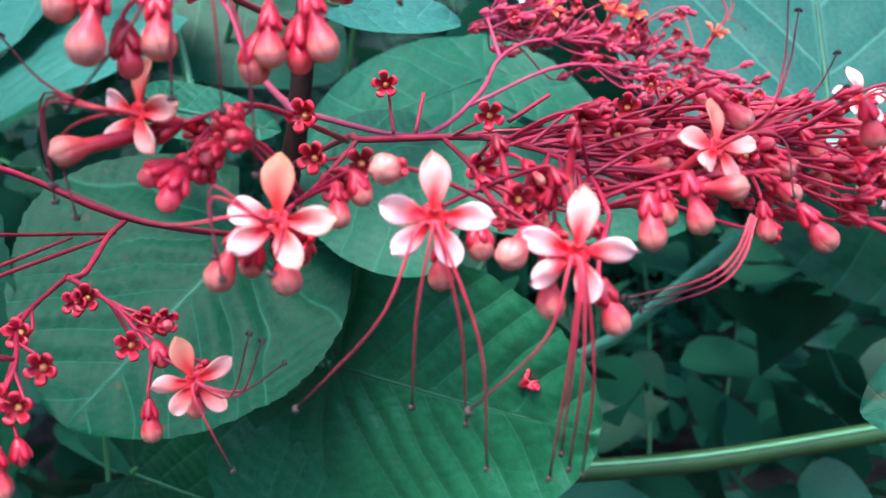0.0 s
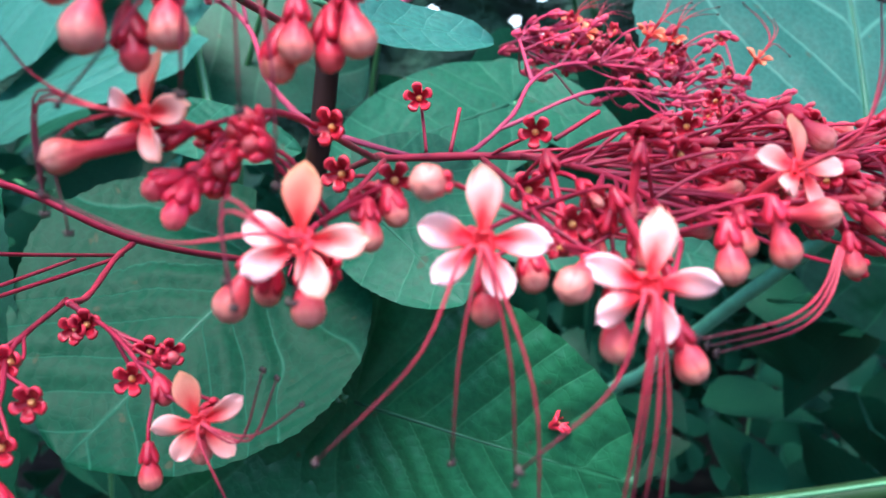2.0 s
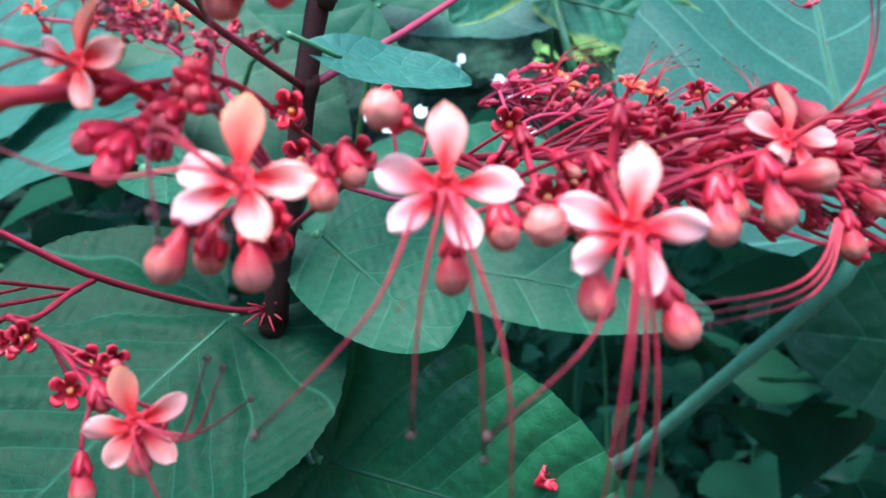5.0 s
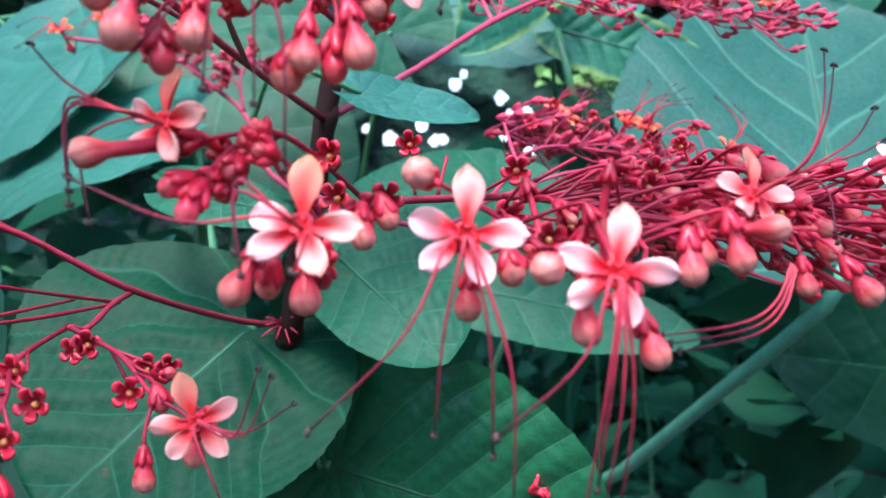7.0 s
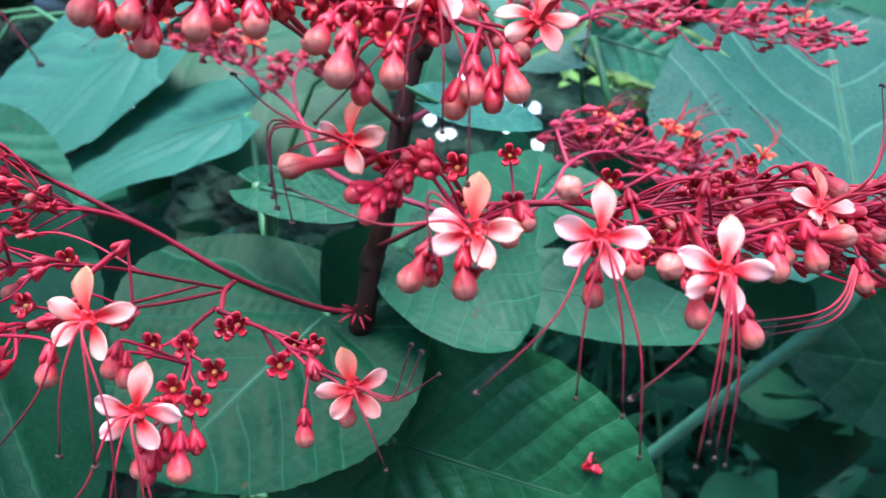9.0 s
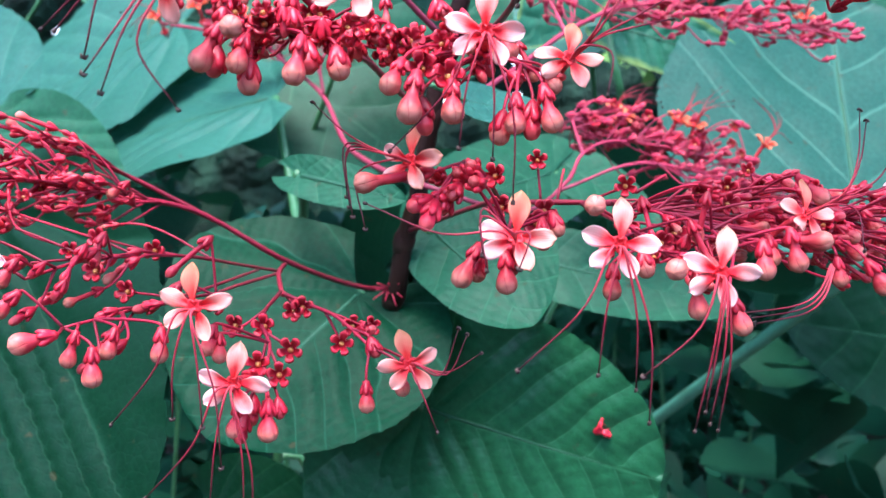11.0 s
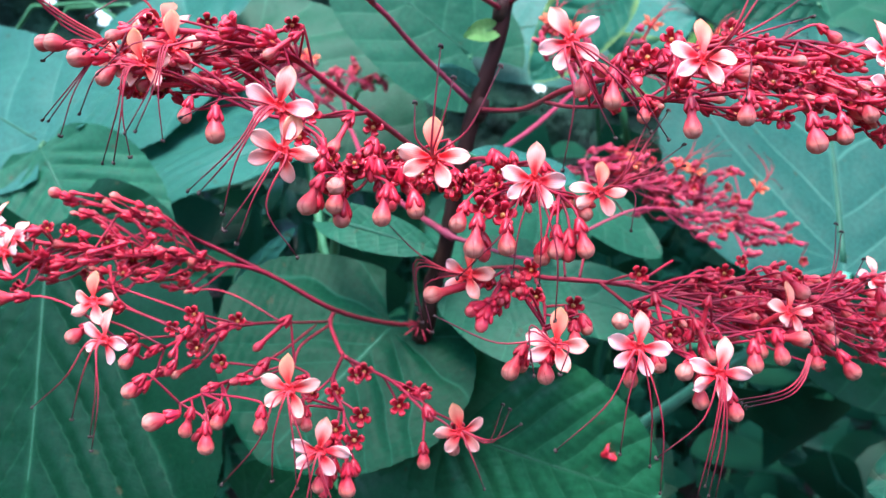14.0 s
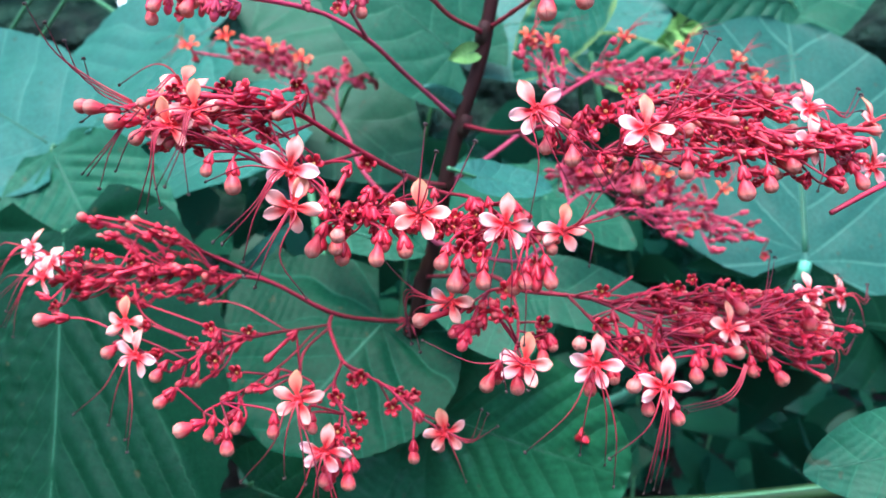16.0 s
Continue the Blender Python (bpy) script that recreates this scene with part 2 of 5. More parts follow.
LEAF_VIVID = leaf_material("leaf_vivid", (0.010, 0.094, 0.036), (0.018, 0.140, 0.054), (0.04, 0.19, 0.08), 0.32, 0.26)
LEAF_EDGED = leaf_material("leaf_edged", (0.012, 0.105, 0.055), (0.022, 0.145, 0.075), (0.06, 0.22, 0.12), margin=(0.17, 0.29, 0.08))
LEAF_LIME = leaf_material("leaf_lime", (0.10, 0.26, 0.06), (0.18, 0.38, 0.10), (0.3, 0.45, 0.2))


def soil_material():
    m, n, l, b = mat("soil", 0.9, 0.2)
    r = ramp(n, [(0.3, (0.012, 0.010, 0.008)), (0.55, (0.035, 0.028, 0.02)), (0.8, (0.06, 0.055, 0.04))])
    l.new(grain(n, l, 9, 8), r.inputs[0])
    l.new(r.outputs[0], b.inputs["Base Color"])
    bump(n, l, b, grain(n, l, 40, 8), 0.02, 0.8)
    return m


SOIL = soil_material()


def trees_material():
    m, n, l, b = mat("far_tree_crowns", 0.8, 0.2)
    r = ramp(n, [(0.35, (0.004, 0.015, 0.009)), (0.55, (0.010, 0.042, 0.022)), (0.75, (0.028, 0.09, 0.048))])
    l.new(grain(n, l, 2.5, 8), r.inputs[0])
    l.new(r.outputs[0], b.inputs["Base Color"])
    bump(n, l, b, grain(n, l, 6, 8), 0.4, 1.0)
    return m


TREES = trees_material()


# ---- mesh helpers ----
rng = random.Random(7)
V = Vector


def mesh_of(name, verts, faces, mats, uvs=None, slots=None, smooth=True, veins=None):
    me = bpy.data.meshes.new(name)
    me.from_pydata([tuple(v) for v in verts], [], faces)
    for m in mats:
        me.materials.append(m)
    if uvs is not None:
        lay = me.uv_layers.new(name="UVMap")
        flat = np.empty(len(me.loops), dtype=np.int32)
        me.loops.foreach_get("vertex_index", flat)
        lay.data.foreach_set("uv", np.asarray(uvs, dtype=np.float32)[flat].ravel())
        if veins is not None:
            lay = me.uv_layers.new(name="veins")
            lay.data.foreach_set("uv", np.asarray(veins, dtype=np.float32)[flat].ravel())
    if slots is not None:
        me.polygons.foreach_set("material_index", slots)
    if smooth:
        me.polygons.foreach_set("use_smooth", [True] * len(me.polygons))
    me.update()
    return me


def part(name, me, parent, m=None, label=""):
    ob = new(name, me)
    ob.parent = parent
    if m is not None:
        ob.matrix_basis = m
    return tagged(ob, label)


def thing(name, label, category, group="", kind="", at=(0, 0, 0)):
    ob = new(name)
    ob.empty_display_size = 0.01
    ob.location = at
    return tagged(ob, label, category, group, kind)


def glide(points, n):
    """n + 1 points on a smooth curve through the given ones."""
    p = [V(q) for q in points]
    p = [p[0] * 2 - p[1]] + p + [p[-1] * 2 - p[-2]]
    out = []
    spans = len(p) - 3
    for i in range(n + 1):
        s = min(i / n * spans, spans - 1e-6)
        k, f = int(s), s - int(s)
        a, b, c, d = p[k:k + 4]
        out.append(0.5 * (2 * b + (c - a) * f + (2 * a - 5 * b + 4 * c - d) * f * f + (3 * b - a - 3 * c + d) * f ** 3))
    return out


def sweep(path, radii, sides, base=0, cap=True):
    """Verts, faces and uvs of a round rod along path."""
    verts, faces, uvs = [], [], []
    up = V((0.31, 0.22, 0.93))
    n = len(path)
    side = None
    for i, p in enumerate(path):
        t = (path[min(i + 1, n - 1)] - path[max(i - 1, 0)]).normalized()
        side = (t.cross(up) if side is None else side - t * side.dot(t)).normalized()
        other = t.cross(side)
        r = radii[i] if isinstance(radii, list) else radii
        for k in range(sides):
            a = 2 * math.pi * k / sides
            verts.append(p + (side * math.cos(a) + other * math.sin(a)) * r)
            uvs.append((i / (n - 1), k / sides))
    for i in range(n - 1):
        for k in range(sides):
            a, b = base + i * sides + k, base + i * sides + (k + 1) % sides
            faces.append((a, b, b + sides, a + sides))
    if cap:
        faces.append(tuple(base + k for k in reversed(range(sides))))
        faces.append(tuple(base + (n - 1) * sides + k for k in range(sides)))
    return verts, faces, uvs


def rod(name, points, r0, r1, sides=8, n=12, material=None, knots=0.0, seed=0):
    path = glide(points, n)
    g = random.Random(seed)
    radii = [(r0 + (r1 - r0) * i / n) * (1 + knots * g.uniform(-1, 1)) for i in range(n + 1)]
    v, f, u = sweep(path, radii, sides)
    return mesh_of(name, v, f, [material], u)


def turned(name, profile, around, material, wave=None):
    """A body turned round z: profile of (radius, z, u); wave(angle, u) scales the radius."""
    verts, faces, uvs = [], [], []
    for r, z, u in profile:
        for k in range(around):
            a = 2 * math.pi * k / around
            w = wave(a, u) if wave else 1.0
            verts.append((r * w * math.cos(a), r * w * math.sin(a), z))
            uvs.append((u, k / around))
    for i in range(len(profile) - 1):
        for k in range(around):
            a, b = i * around + k, i * around + (k + 1) % around
            faces.append((a, b, b + around, a + around))
    faces.append(tuple(reversed(range(around))))
    faces.append(tuple((len(profile) - 1) * around + k for k in range(around)))
    return mesh_of(name, verts, faces, [material], uvs)


def facing(yaw, pitch, roll=0):
    """Turn of a flower whose face (+z) looks along the yaw (0 is towards -y, plus is to +x) and pitch, with its top (+y) upwards."""
    return (Matrix.Rotation(radians(yaw), 4, "Z") @ Matrix.Rotation(radians(90 - pitch), 4, "X") @ Matrix.Rotation(radians(roll), 4, "Z"))


def aimed(direction, spin=0.0):
    return V(direction).to_track_quat("Z", "Y").to_matrix().to_4x4() @ Matrix.Rotation(spin, 4, "Z")


# ---- flower pieces (metres) ----
def petal_mesh(name, length, width, lift, curl, material, seed, tip=1.6):
    """A spoon-shaped petal along +x with a thin closed body."""
    g = random.Random(seed)
    nu, nv = 13, 8
    top, uvs = [], []
    ph, skew, notch = g.uniform(0, 6), g.uniform(-0.10, 0.10), g.uniform(0.0, 0.05)
    for i in range(nu + 1):
        u = i / nu
        body = math.sin(math.pi * min(1.0, u ** 1.55)) ** (0.56 if tip > 1.4 else 0.80)
        w = width / 2 * max(0.02, body * (0.62 + 0.38 * min(1, u * 2.6)) + 0.24 * (1 - u) ** 3)
        for k in range(nv + 1):
            v = k / nv * 2 - 1
            r = 0.0007 + u * length * 1.04 - notch * length * v * v * u ** 6
            z = lift * u * u + curl * (v * v) * (w / (width / 2)) - 0.00035 * (1 - abs(v)) ** 2 * (1 - u) + 0.00020 * math.sin(6 * u + 3 * v + ph)
            top.append(V((r, v * w + skew * length * u * (1 - u) * u, z)))
            uvs.append((u, k / nv))
    n = len(top)
    low = [p - V((0, 0, 0.00022)) for p in top]
    faces = []
    row = nv + 1
    for i in range(nu):
        for k in range(nv):
            a = i * row + k
            faces.append((a, a + row, a + row + 1, a + 1))
            faces.append((n + a, n + a + 1, n + a + row + 1, n + a + row))
    rim = [i * row for i in range(nu + 1)] + [nu * row + k for k in range(1, nv + 1)] + [i * row + nv for i in range(nu - 1, -1, -1)] + [k for k in range(nv - 1, 0, -1)]
    for i, a in enumerate(rim):
        b = rim[(i + 1) % len(rim)]
        faces.append((a, n + a, n + b, b))
    return mesh_of(name, top + low, faces, [material], uvs + uvs)


SIDE_PETALS = [petal_mesh("petal", (0.0064, 0.0067, 0.0062, 0.0066, 0.0063, 0.0068)[i % 6], (0.0039, 0.0036, 0.0040, 0.0037, 0.0035, 0.0038)[i % 6], (-0.0006, 0.0005, -0.0012, -0.0002, -0.0016, 0.0009)[i % 6], (0.0004, -0.0004, 0.0005, -0.0006, 0.0006, 0.0003)[i % 6], PETAL_PINK if i < 6 else PETAL_SALMON, 20 + i) for i in range(12)]
TOP_PETALS = [petal_mesh("petal", 0.0075, 0.0042, -0.0004 - 0.0006 * i, 0.0007, PETAL_ORANGE if i < 2 else PETAL_PEACH, 40 + i, 1.15) for i in range(4)]
RUST_PETALS = [petal_mesh("petal", 0.0060, 0.0030, 0.0012, 0.0012, PETAL_RUST, 60, 1.3)]
WARM_PETALS = [petal_mesh("petal", 0.0064, 0.0038, -0.0006, 0.0006, PETAL_PEACH, 50, 1.5)]

THROAT = turned("throat", [(0.0006, -0.0035, 0.0), (0.0010, -0.0018, 0.3), (0.0013, -0.0002, 0.7), (0.0015, 0.0003, 0.9), (0.0011, 0.0003, 0.95), (0.0007, 0.0001, 0.97), (0.0003, -0.0003, 1.0)], 30, TUBE_RED,
                lambda a, u: 1 + (0.24 * math.cos(5 * a + math.pi / 2 * 1.0) + 0.10 * math.cos(10 * a)) * u)
TUBE = rod("corolla_tube", [(0, 0, -0.003), (0, -0.0004, -0.007), (0, -0.0012, -0.0115)], 0.00095, 0.0007, 8, 8, TUBE_RED)


def cup_mesh(material=CALYX_RED):
    """A funnel-shaped calyx with five rounded lobes round its mouth."""
    prof = [(0.0003, -0.0028, 0.0), (0.0008, -0.0023, 0.12), (0.0013, -0.0015, 0.3), (0.0017, -0.0006, 0.5), (0.0020, 0.0002, 0.7), (0.0020, 0.0009, 0.86), (0.0017, 0.0014, 1.0), (0.0012, 0.0011, 0.7), (0.0009, -0.0002, 0.3)]
    around = 30
    verts, faces, uvs = [], [], []
    for r, z, u in prof:
        for k in range(around):
            a = 2 * math.pi * k / around
            s = abs(math.cos(2.5 * a)) ** 0.6
            f = max(0.0, min(1.0, (z + 0.0016) / 0.0022))
            q = r * (1 + f * (0.52 * s - 0.40))
            verts.append((q * math.cos(a), q * math.sin(a), z + f * f * 0.0016 * (s - 0.8)))
            uvs.append((u, k / around))
    for i in range(len(prof) - 1):
        for k in range(around):
            a, b = i * around + k, i * around + (k + 1) % around
            faces.append((a, b, b + around, a + around))
    faces.append(tuple(reversed(range(around))))
    faces.append(tuple((len(prof) - 1) * around + k for k in range(around)))
    return mesh_of("calyx", verts, faces, [material], uvs)


CUP, CUP_HAZED = cup_mesh(), cup_mesh(HAZED_RED)


def star_mesh():
    """An open five-lobed calyx left after the flower has dropped, with the pale ovary in its middle."""
    verts, faces, uvs, slots = [], [], [], []
    prof = [(0.0004, -0.0030, 0.0), (0.0010, -0.0024, 0.2), (0.0014, -0.0012, 0.4), (0.0022, 0.0000, 0.7), (0.0028, 0.0009, 0.95), (0.0025, 0.0014, 1.0), (0.0019, 0.0004, 0.45), (0.0011, -0.0007, 0.12), (0.0003, -0.0010, 0.0)]
    around = 30
    for r, z, u in prof:
        for k in range(around):
            a = 2 * math.pi * k / around
            w = 0.90 + (0.74 * abs(math.cos(2.5 * a)) ** 0.34 - 0.52) * max(0, (r - 0.001) / 0.0019)
            verts.append((r * w * math.cos(a), r * w * math.sin(a), z - 0.0005 * (1 - abs(math.cos(2.5 * a))) * u))
            uvs.append((u, k / around))
    for i in range(len(prof) - 1):
        for k in range(around):
            a, b = i * around + k, i * around + (k + 1) % around
            faces.append((a, b, b + around, a + around))
            slots.append(0)
    faces.append(tuple(reversed(range(around))))
    faces.append(tuple((len(prof) - 1) * around + k for k in range(around)))
    slots += [0, 0]
    base = len(verts)
    ring = 10
    for i in range(5):
        f = i / 4 * math.pi / 2
        for k in range(ring):
            a = 2 * math.pi * k / ring
            verts.append((0.0007 * math.cos(f) * math.cos(a), 0.0007 * math.cos(f) * math.sin(a), -0.0008 + 0.0009 * math.sin(f)))
            uvs.append((i / 4, k / ring))
    for i in range(4):
        for k in range(ring):
            a, b = base + i * ring + k, base + i * ring + (k + 1) % ring
            faces.append((a, b, b + ring, a + ring))
            slots.append(1)
    return mesh_of("calyx", verts, faces, [CALYX_RED, OVARY], uvs, slots)


STAR = star_mesh()


def bud_mesh(name, globe, tube, material, squash=1.0, folds=0.22, slim=0.68):
    """A closed bud: narrow tube below, folded globe on top; the origin is the globe's middle."""
    neck, prof, rows = min(0.00105, globe * slim), [], 17
    for i in range(rows):
        z = -(globe + tube) + (globe + tube + globe * squash) * (i / (rows - 1)) ** 0.85
        if z > 0:
            r = globe * math.sqrt(max(0.0004, 1 - (z / (globe * squash)) ** 2))
        else:
            f = max(0.0, min(1.0, 1 + z / (globe * 1.36)))
            r = neck * (0.85 + 0.15 * i / rows) + (globe - neck) * math.sin(f * math.pi / 2) ** 1.1
        prof.append((r, z, max(0.0, min(1.0, 0.62 + 0.38 * z / (globe * squash) if z > 0 else 0.62 * (1 + z / (globe + tube))))))
    return turned(name, prof, 25, material, lambda a, u: 1 - folds * (1 - abs(math.sin(2.5 * (a + 0.9 * u)))) ** 2.5 * max(0, u - 0.35) * 1.5)


BUDS = [bud_mesh("bud", 0.0021, 0.0040, BUD_PEACH, 1.0), bud_mesh("bud", 0.0020, 0.0050, BUD_PEACH, 1.05), bud_mesh("bud", 0.00195, 0.0036, BUD_PEACH, 1.08)]
LONG_BUD = [bud_mesh("bud", 0.0020, 0.0125, BUD_PEACH, 1.0)]


def small_buds(red, ripe):
    """Long, young and tiny buds in one shade."""
    return ([bud_mesh("bud", 0.0012, 0.0105, red, 1.5, slim=0.55), bud_mesh("bud", 0.0016, 0.0095, ripe, 1.2, slim=0.50), bud_mesh("bud", 0.0010, 0.0085, red, 1.5, slim=0.6)],
            [bud_mesh("bud", 0.0015, 0.0018, red, 1.15), bud_mesh("bud", 0.0017, 0.0018, ripe, 1.05), bud_mesh("bud", 0.0013, 0.0016, red, 1.2), bud_mesh("bud", 0.0014, 0.0026, red, 1.3)],
            [bud_mesh("bud", 0.0011, 0.0014, red, 1.2)],
            [bud_mesh("bud", 0.0011, 0.0034, red, 1.9), bud_mesh("bud", 0.0013, 0.0026, red, 1.6), bud_mesh("bud", 0.0009, 0.0038, red, 2.1), bud_mesh("bud", 0.0010, 0.0046, ripe, 1.8)])


LONGS, YOUNGS, CUPS, SPINDLES = small_buds(BUD_RED, BUD_PEACH)
HAZED = dict(zip(map(id, (LONGS, YOUNGS, CUPS, SPINDLES)), small_buds(HAZED_RED, HAZED_RED)))


def stamen_mesh(points):
    """A long curved filament with a small dark anther at its end."""
    path = glide(points, 14)
    v, f, u = sweep(path, [0.00028 - 0.00014 * i / 14 for i in range(15)], 6)
    slots = [0] * len(f)
    end = path[-1]
    way = (path[-1] - path[-2]).normalized()
    w = way.cross(V((0.3, 0.9, 0.2))).normalized()
    a = [end - w * 0.0006 - way * 0.0002, end - w * 0.0003 + way * 0.0003, end + w * 0.0003 + way * 0.0003, end + w * 0.0006 - way * 0.0002]
    v2, f2, u2 = sweep(a, [0.00015, 0.00036, 0.00036, 0.00015], 6, len(v))
    return mesh_of("stamen", v + v2, f + f2, [FILAMENT, ANTHER], u + u2, slots + [1] * len(f2))


# ends of the stamens, and how far along x and y their middles lie
STAMENS = {
    "hang": [(-0.0165, -0.0240, 0.005, 0.38, 0.5), (-0.0020, -0.0235, 0.004, 0.9, 0.5), (0.0050, -0.0255, 0.004, 0.75, 0.5), (0.0078, -0.0310, 0.005, 0.82, 0.5)],
    "drop": [(-0.0110, -0.0200, 0.005, 0.3, 0.5), (0.0005, -0.0280, 0.004, 0.9, 0.5), (0.0025, -0.0260, 0.005, 0.8, 0.5), (0.0046, -0.0270, 0.004, 0.8, 0.5), (0.0012, -0.0240, 0.005, 0.5, 0.5)],
    "left": [(-0.0130, -0.0220, 0.006, 0.35, 0.45), (-0.0090, -0.0230, 0.006, 0.4, 0.5), (-0.0160, -0.0090, 0.008, 0.5, 0.2), (-0.0040, -0.0240, 0.006, 1.0, 0.5)],
    "sweep": [(-0.0270, 0.0025, 0.004, 0.5, -0.6), (-0.0050, -0.0050, 0.007, 1.2, -0.6), (-0.0040, -0.0075, 0.007, 1.5, -0.2), (0.0015, -0.0065, 0.006, 1.8, 0.1)],
    "up": [(0.0105, 0.0220, 0.012, 0.42, 0.40), (0.0135, 0.0205, 0.011, 0.45, 0.40), (0.0190, 0.0130, 0.012, 0.5, 0.35), (0.0190, 0.0070, 0.012, 0.5, 0.3), (0.0050, -0.0110, 0.008, 1.1, 0.2)],
    "rise": [(0.0005, 0.0200, 0.010, 0.6, 0.4), (-0.0035, 0.0090, 0.010, 0.8, 0.3), (0.0120, 0.0170, 0.010, 0.6, 0.3), (0.0035, 0.0140, 0.011, 0.6, 0.4)],
    "arch": [(-0.0080, -0.0110, 0.007, 1.3, -0.05), (-0.0090, -0.0090, 0.007, 1.25, -0.15), (-0.0060, -0.0130, 0.008, 1.6, 0.05), (-0.0040, -0.0150, 0.006, 2.0, 0.3), (-0.0210, 0.0095, 0.008, 0.5, 0.35)],
    "right": [(0.0140, 0.0040, 0.006, 0.55, -0.8), (0.0125, 0.0058, 0.006, 0.5, -0.5), (0.0020, -0.0150, 0.006, 0.6, 0.5), (0.0160, -0.0010, 0.005, 0.5, 3.0)],
    "curl": [(0.0090, -0.0190, 0.006, 0.05, 0.6), (-0.0060, -0.0180, 0.006, 0.5, 0.5), (-0.0030, -0.0200, 0.005, 0.8, 0.5)],
}


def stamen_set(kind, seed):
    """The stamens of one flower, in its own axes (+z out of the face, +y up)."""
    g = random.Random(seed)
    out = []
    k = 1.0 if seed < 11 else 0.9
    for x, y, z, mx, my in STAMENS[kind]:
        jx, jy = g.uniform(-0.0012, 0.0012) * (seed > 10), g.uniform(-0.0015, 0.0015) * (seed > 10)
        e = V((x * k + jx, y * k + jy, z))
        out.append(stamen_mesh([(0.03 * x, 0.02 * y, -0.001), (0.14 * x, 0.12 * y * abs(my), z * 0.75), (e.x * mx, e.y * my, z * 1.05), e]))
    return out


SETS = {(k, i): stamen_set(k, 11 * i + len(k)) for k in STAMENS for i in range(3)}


# ---- flower clusters ----
class Cluster:
    """One side branch of the panicle with its florets; soft ones take the haze-paled reds."""

    def __init__(self, label, root, soft=False):
        self.top = thing("flower_branch", label, "flowering branch", "branches of the panicle", at=root)
        self.root = V(root)
        self.soft = soft
        self.nodes = []

    def put(self, p):
        return V(p) - self.root

    def arm(self, points, r0, r1, name="branch", n=16):
        pts = [self.put(p) for p in points]
        part(name, rod(name, pts, r0 * 0.88, r1 * 0.88, 8, n, STALK_HAZED if self.soft else STALK_DARK, 0.12, len(self.nodes)), self.top)
        self.nodes += [V(p) for p in glide(points, n)][2:]
        return self

    def stalk(self, end, way, start=None, r=0.00029, back=0.008):
        """A pedicel from the nearest node of the branch to the foot of a floret that points along way."""
        end, way = V(end), V(way).normalized()
        if start is None:
            start = min(self.nodes, key=lambda q: (q - end + way * back).length + 0.15 * abs(q.z - end.z - 0.004))
        start = V(start)
        d = (start - end).length
        p1, p2 = start + (end - start) * 0.3 + V((0, 0, 0.04 * d)), end - way * d * 0.38 * max(0.15, way.dot(end - start) / d)
        path = []
        for i in range(12):
            f = i / 11
            path.append(self.put(start * (1 - f) ** 3 + p1 * 3 * f * (1 - f) ** 2 + p2 * 3 * f * f * (1 - f) + end * f ** 3))
        v, f, u = sweep(path, [r * (1.25 - 0.25 * i / 11) for i in range(12)], 6)
        part("pedicel", mesh_of("pedicel", v, f, [STALK_HAZED if self.soft else STALK], u), self.top)

    def bud(self, at, way, kind=None, size=1.0, start=None, back=0.008):
        kind = kind or BUDS
        ripe = kind is BUDS or kind is LONGS or kind is SPINDLES
        kind = HAZED.get(id(kind), kind) if self.soft else kind
        g = rng.randrange(len(kind))
        way = V(way).normalized()
        m = Matrix.Translation(self.put(at)) @ aimed(way, rng.uniform(0, 6)) @ Matrix.Scale(size * rng.uniform(0.93, 1.07), 4)
        b = part("bud", kind[g], self.top, m)
        foot = min(v.co.z for v in kind[g].vertices)
        part("calyx", CUP_HAZED if self.soft else CUP, b, Matrix.Translation((0, 0, foot + 0.0019)) @ Matrix.Diagonal((0.76, 0.76, 0.84, 1) if ripe else (0.88, 0.88, 0.9, 1)))
        self.stalk(V(at) + way * foot * size, way, start, back=back)
        return self

    def star(self, at, yaw=0, pitch=10, size=1.0, start=None):
        t = facing(yaw, pitch, rng.uniform(0, 72))
        part("calyx", STAR, self.top, Matrix.Translation(self.put(at)) @ t @ Matrix.Scale(size, 4), "open star-shaped calyx with pale ovary")
        way = (t.to_3x3() @ V((0, 0, 1))).normalized()
        self.stalk(V(at) - way * 0.0028 * size, way, start)
        return self

    def flower(self, at, yaw=0, pitch=5, roll=0, stamens="hang", size=1.0, warm=0, start=None, own=None):
        t = facing(yaw, pitch, roll)
        f = part("flower", THROAT, self.top, Matrix.Translation(self.put(at)) @ t @ Matrix.Scale(size, 4), "red-throated flower with five pale pink petals")
        part("corolla_tube", TUBE, f)
        part("calyx", CUP, f, Matrix.Translation((0, -0.0011, -0.0112)))
        k = rng.randrange(6)
        for i, a in enumerate((90, 9, -58, -143, 166)):
            me = RUST_PETALS[0] if warm > 2 else TOP_PETALS[rng.randrange(2, 4) if warm == 0 else rng.randrange(2)] if i == 0 else (WARM_PETALS[0] if warm > 1 and i in (1, 2) else SIDE_PETALS[(i + k) % 6 + (6 if warm == 1 else 0)])
            small = 0.93 if i in (2, 3) else 1.0
            part("petal", me, f, Matrix.Rotation(radians(a + rng.uniform(-6, 6)), 4, "Z") @ Matrix.Rotation(radians(rng.uniform(-16, 8)), 4, "Y") @ Matrix.Rotation(radians(rng.uniform(-14, 14)), 4, "X") @ Matrix.Diagonal((small, small * 0.96, 1, 1)))
        if stamens:
            for me in SETS[(stamens, rng.randrange(1, 3) if own is None else own)]:
                part("stamen", me, f)
        way = (t.to_3x3() @ V((0, 0, 1))).normalized()
        foot = V(at) + (t.to_3x3() @ V((0, -0.0012, -0.0150))) * size
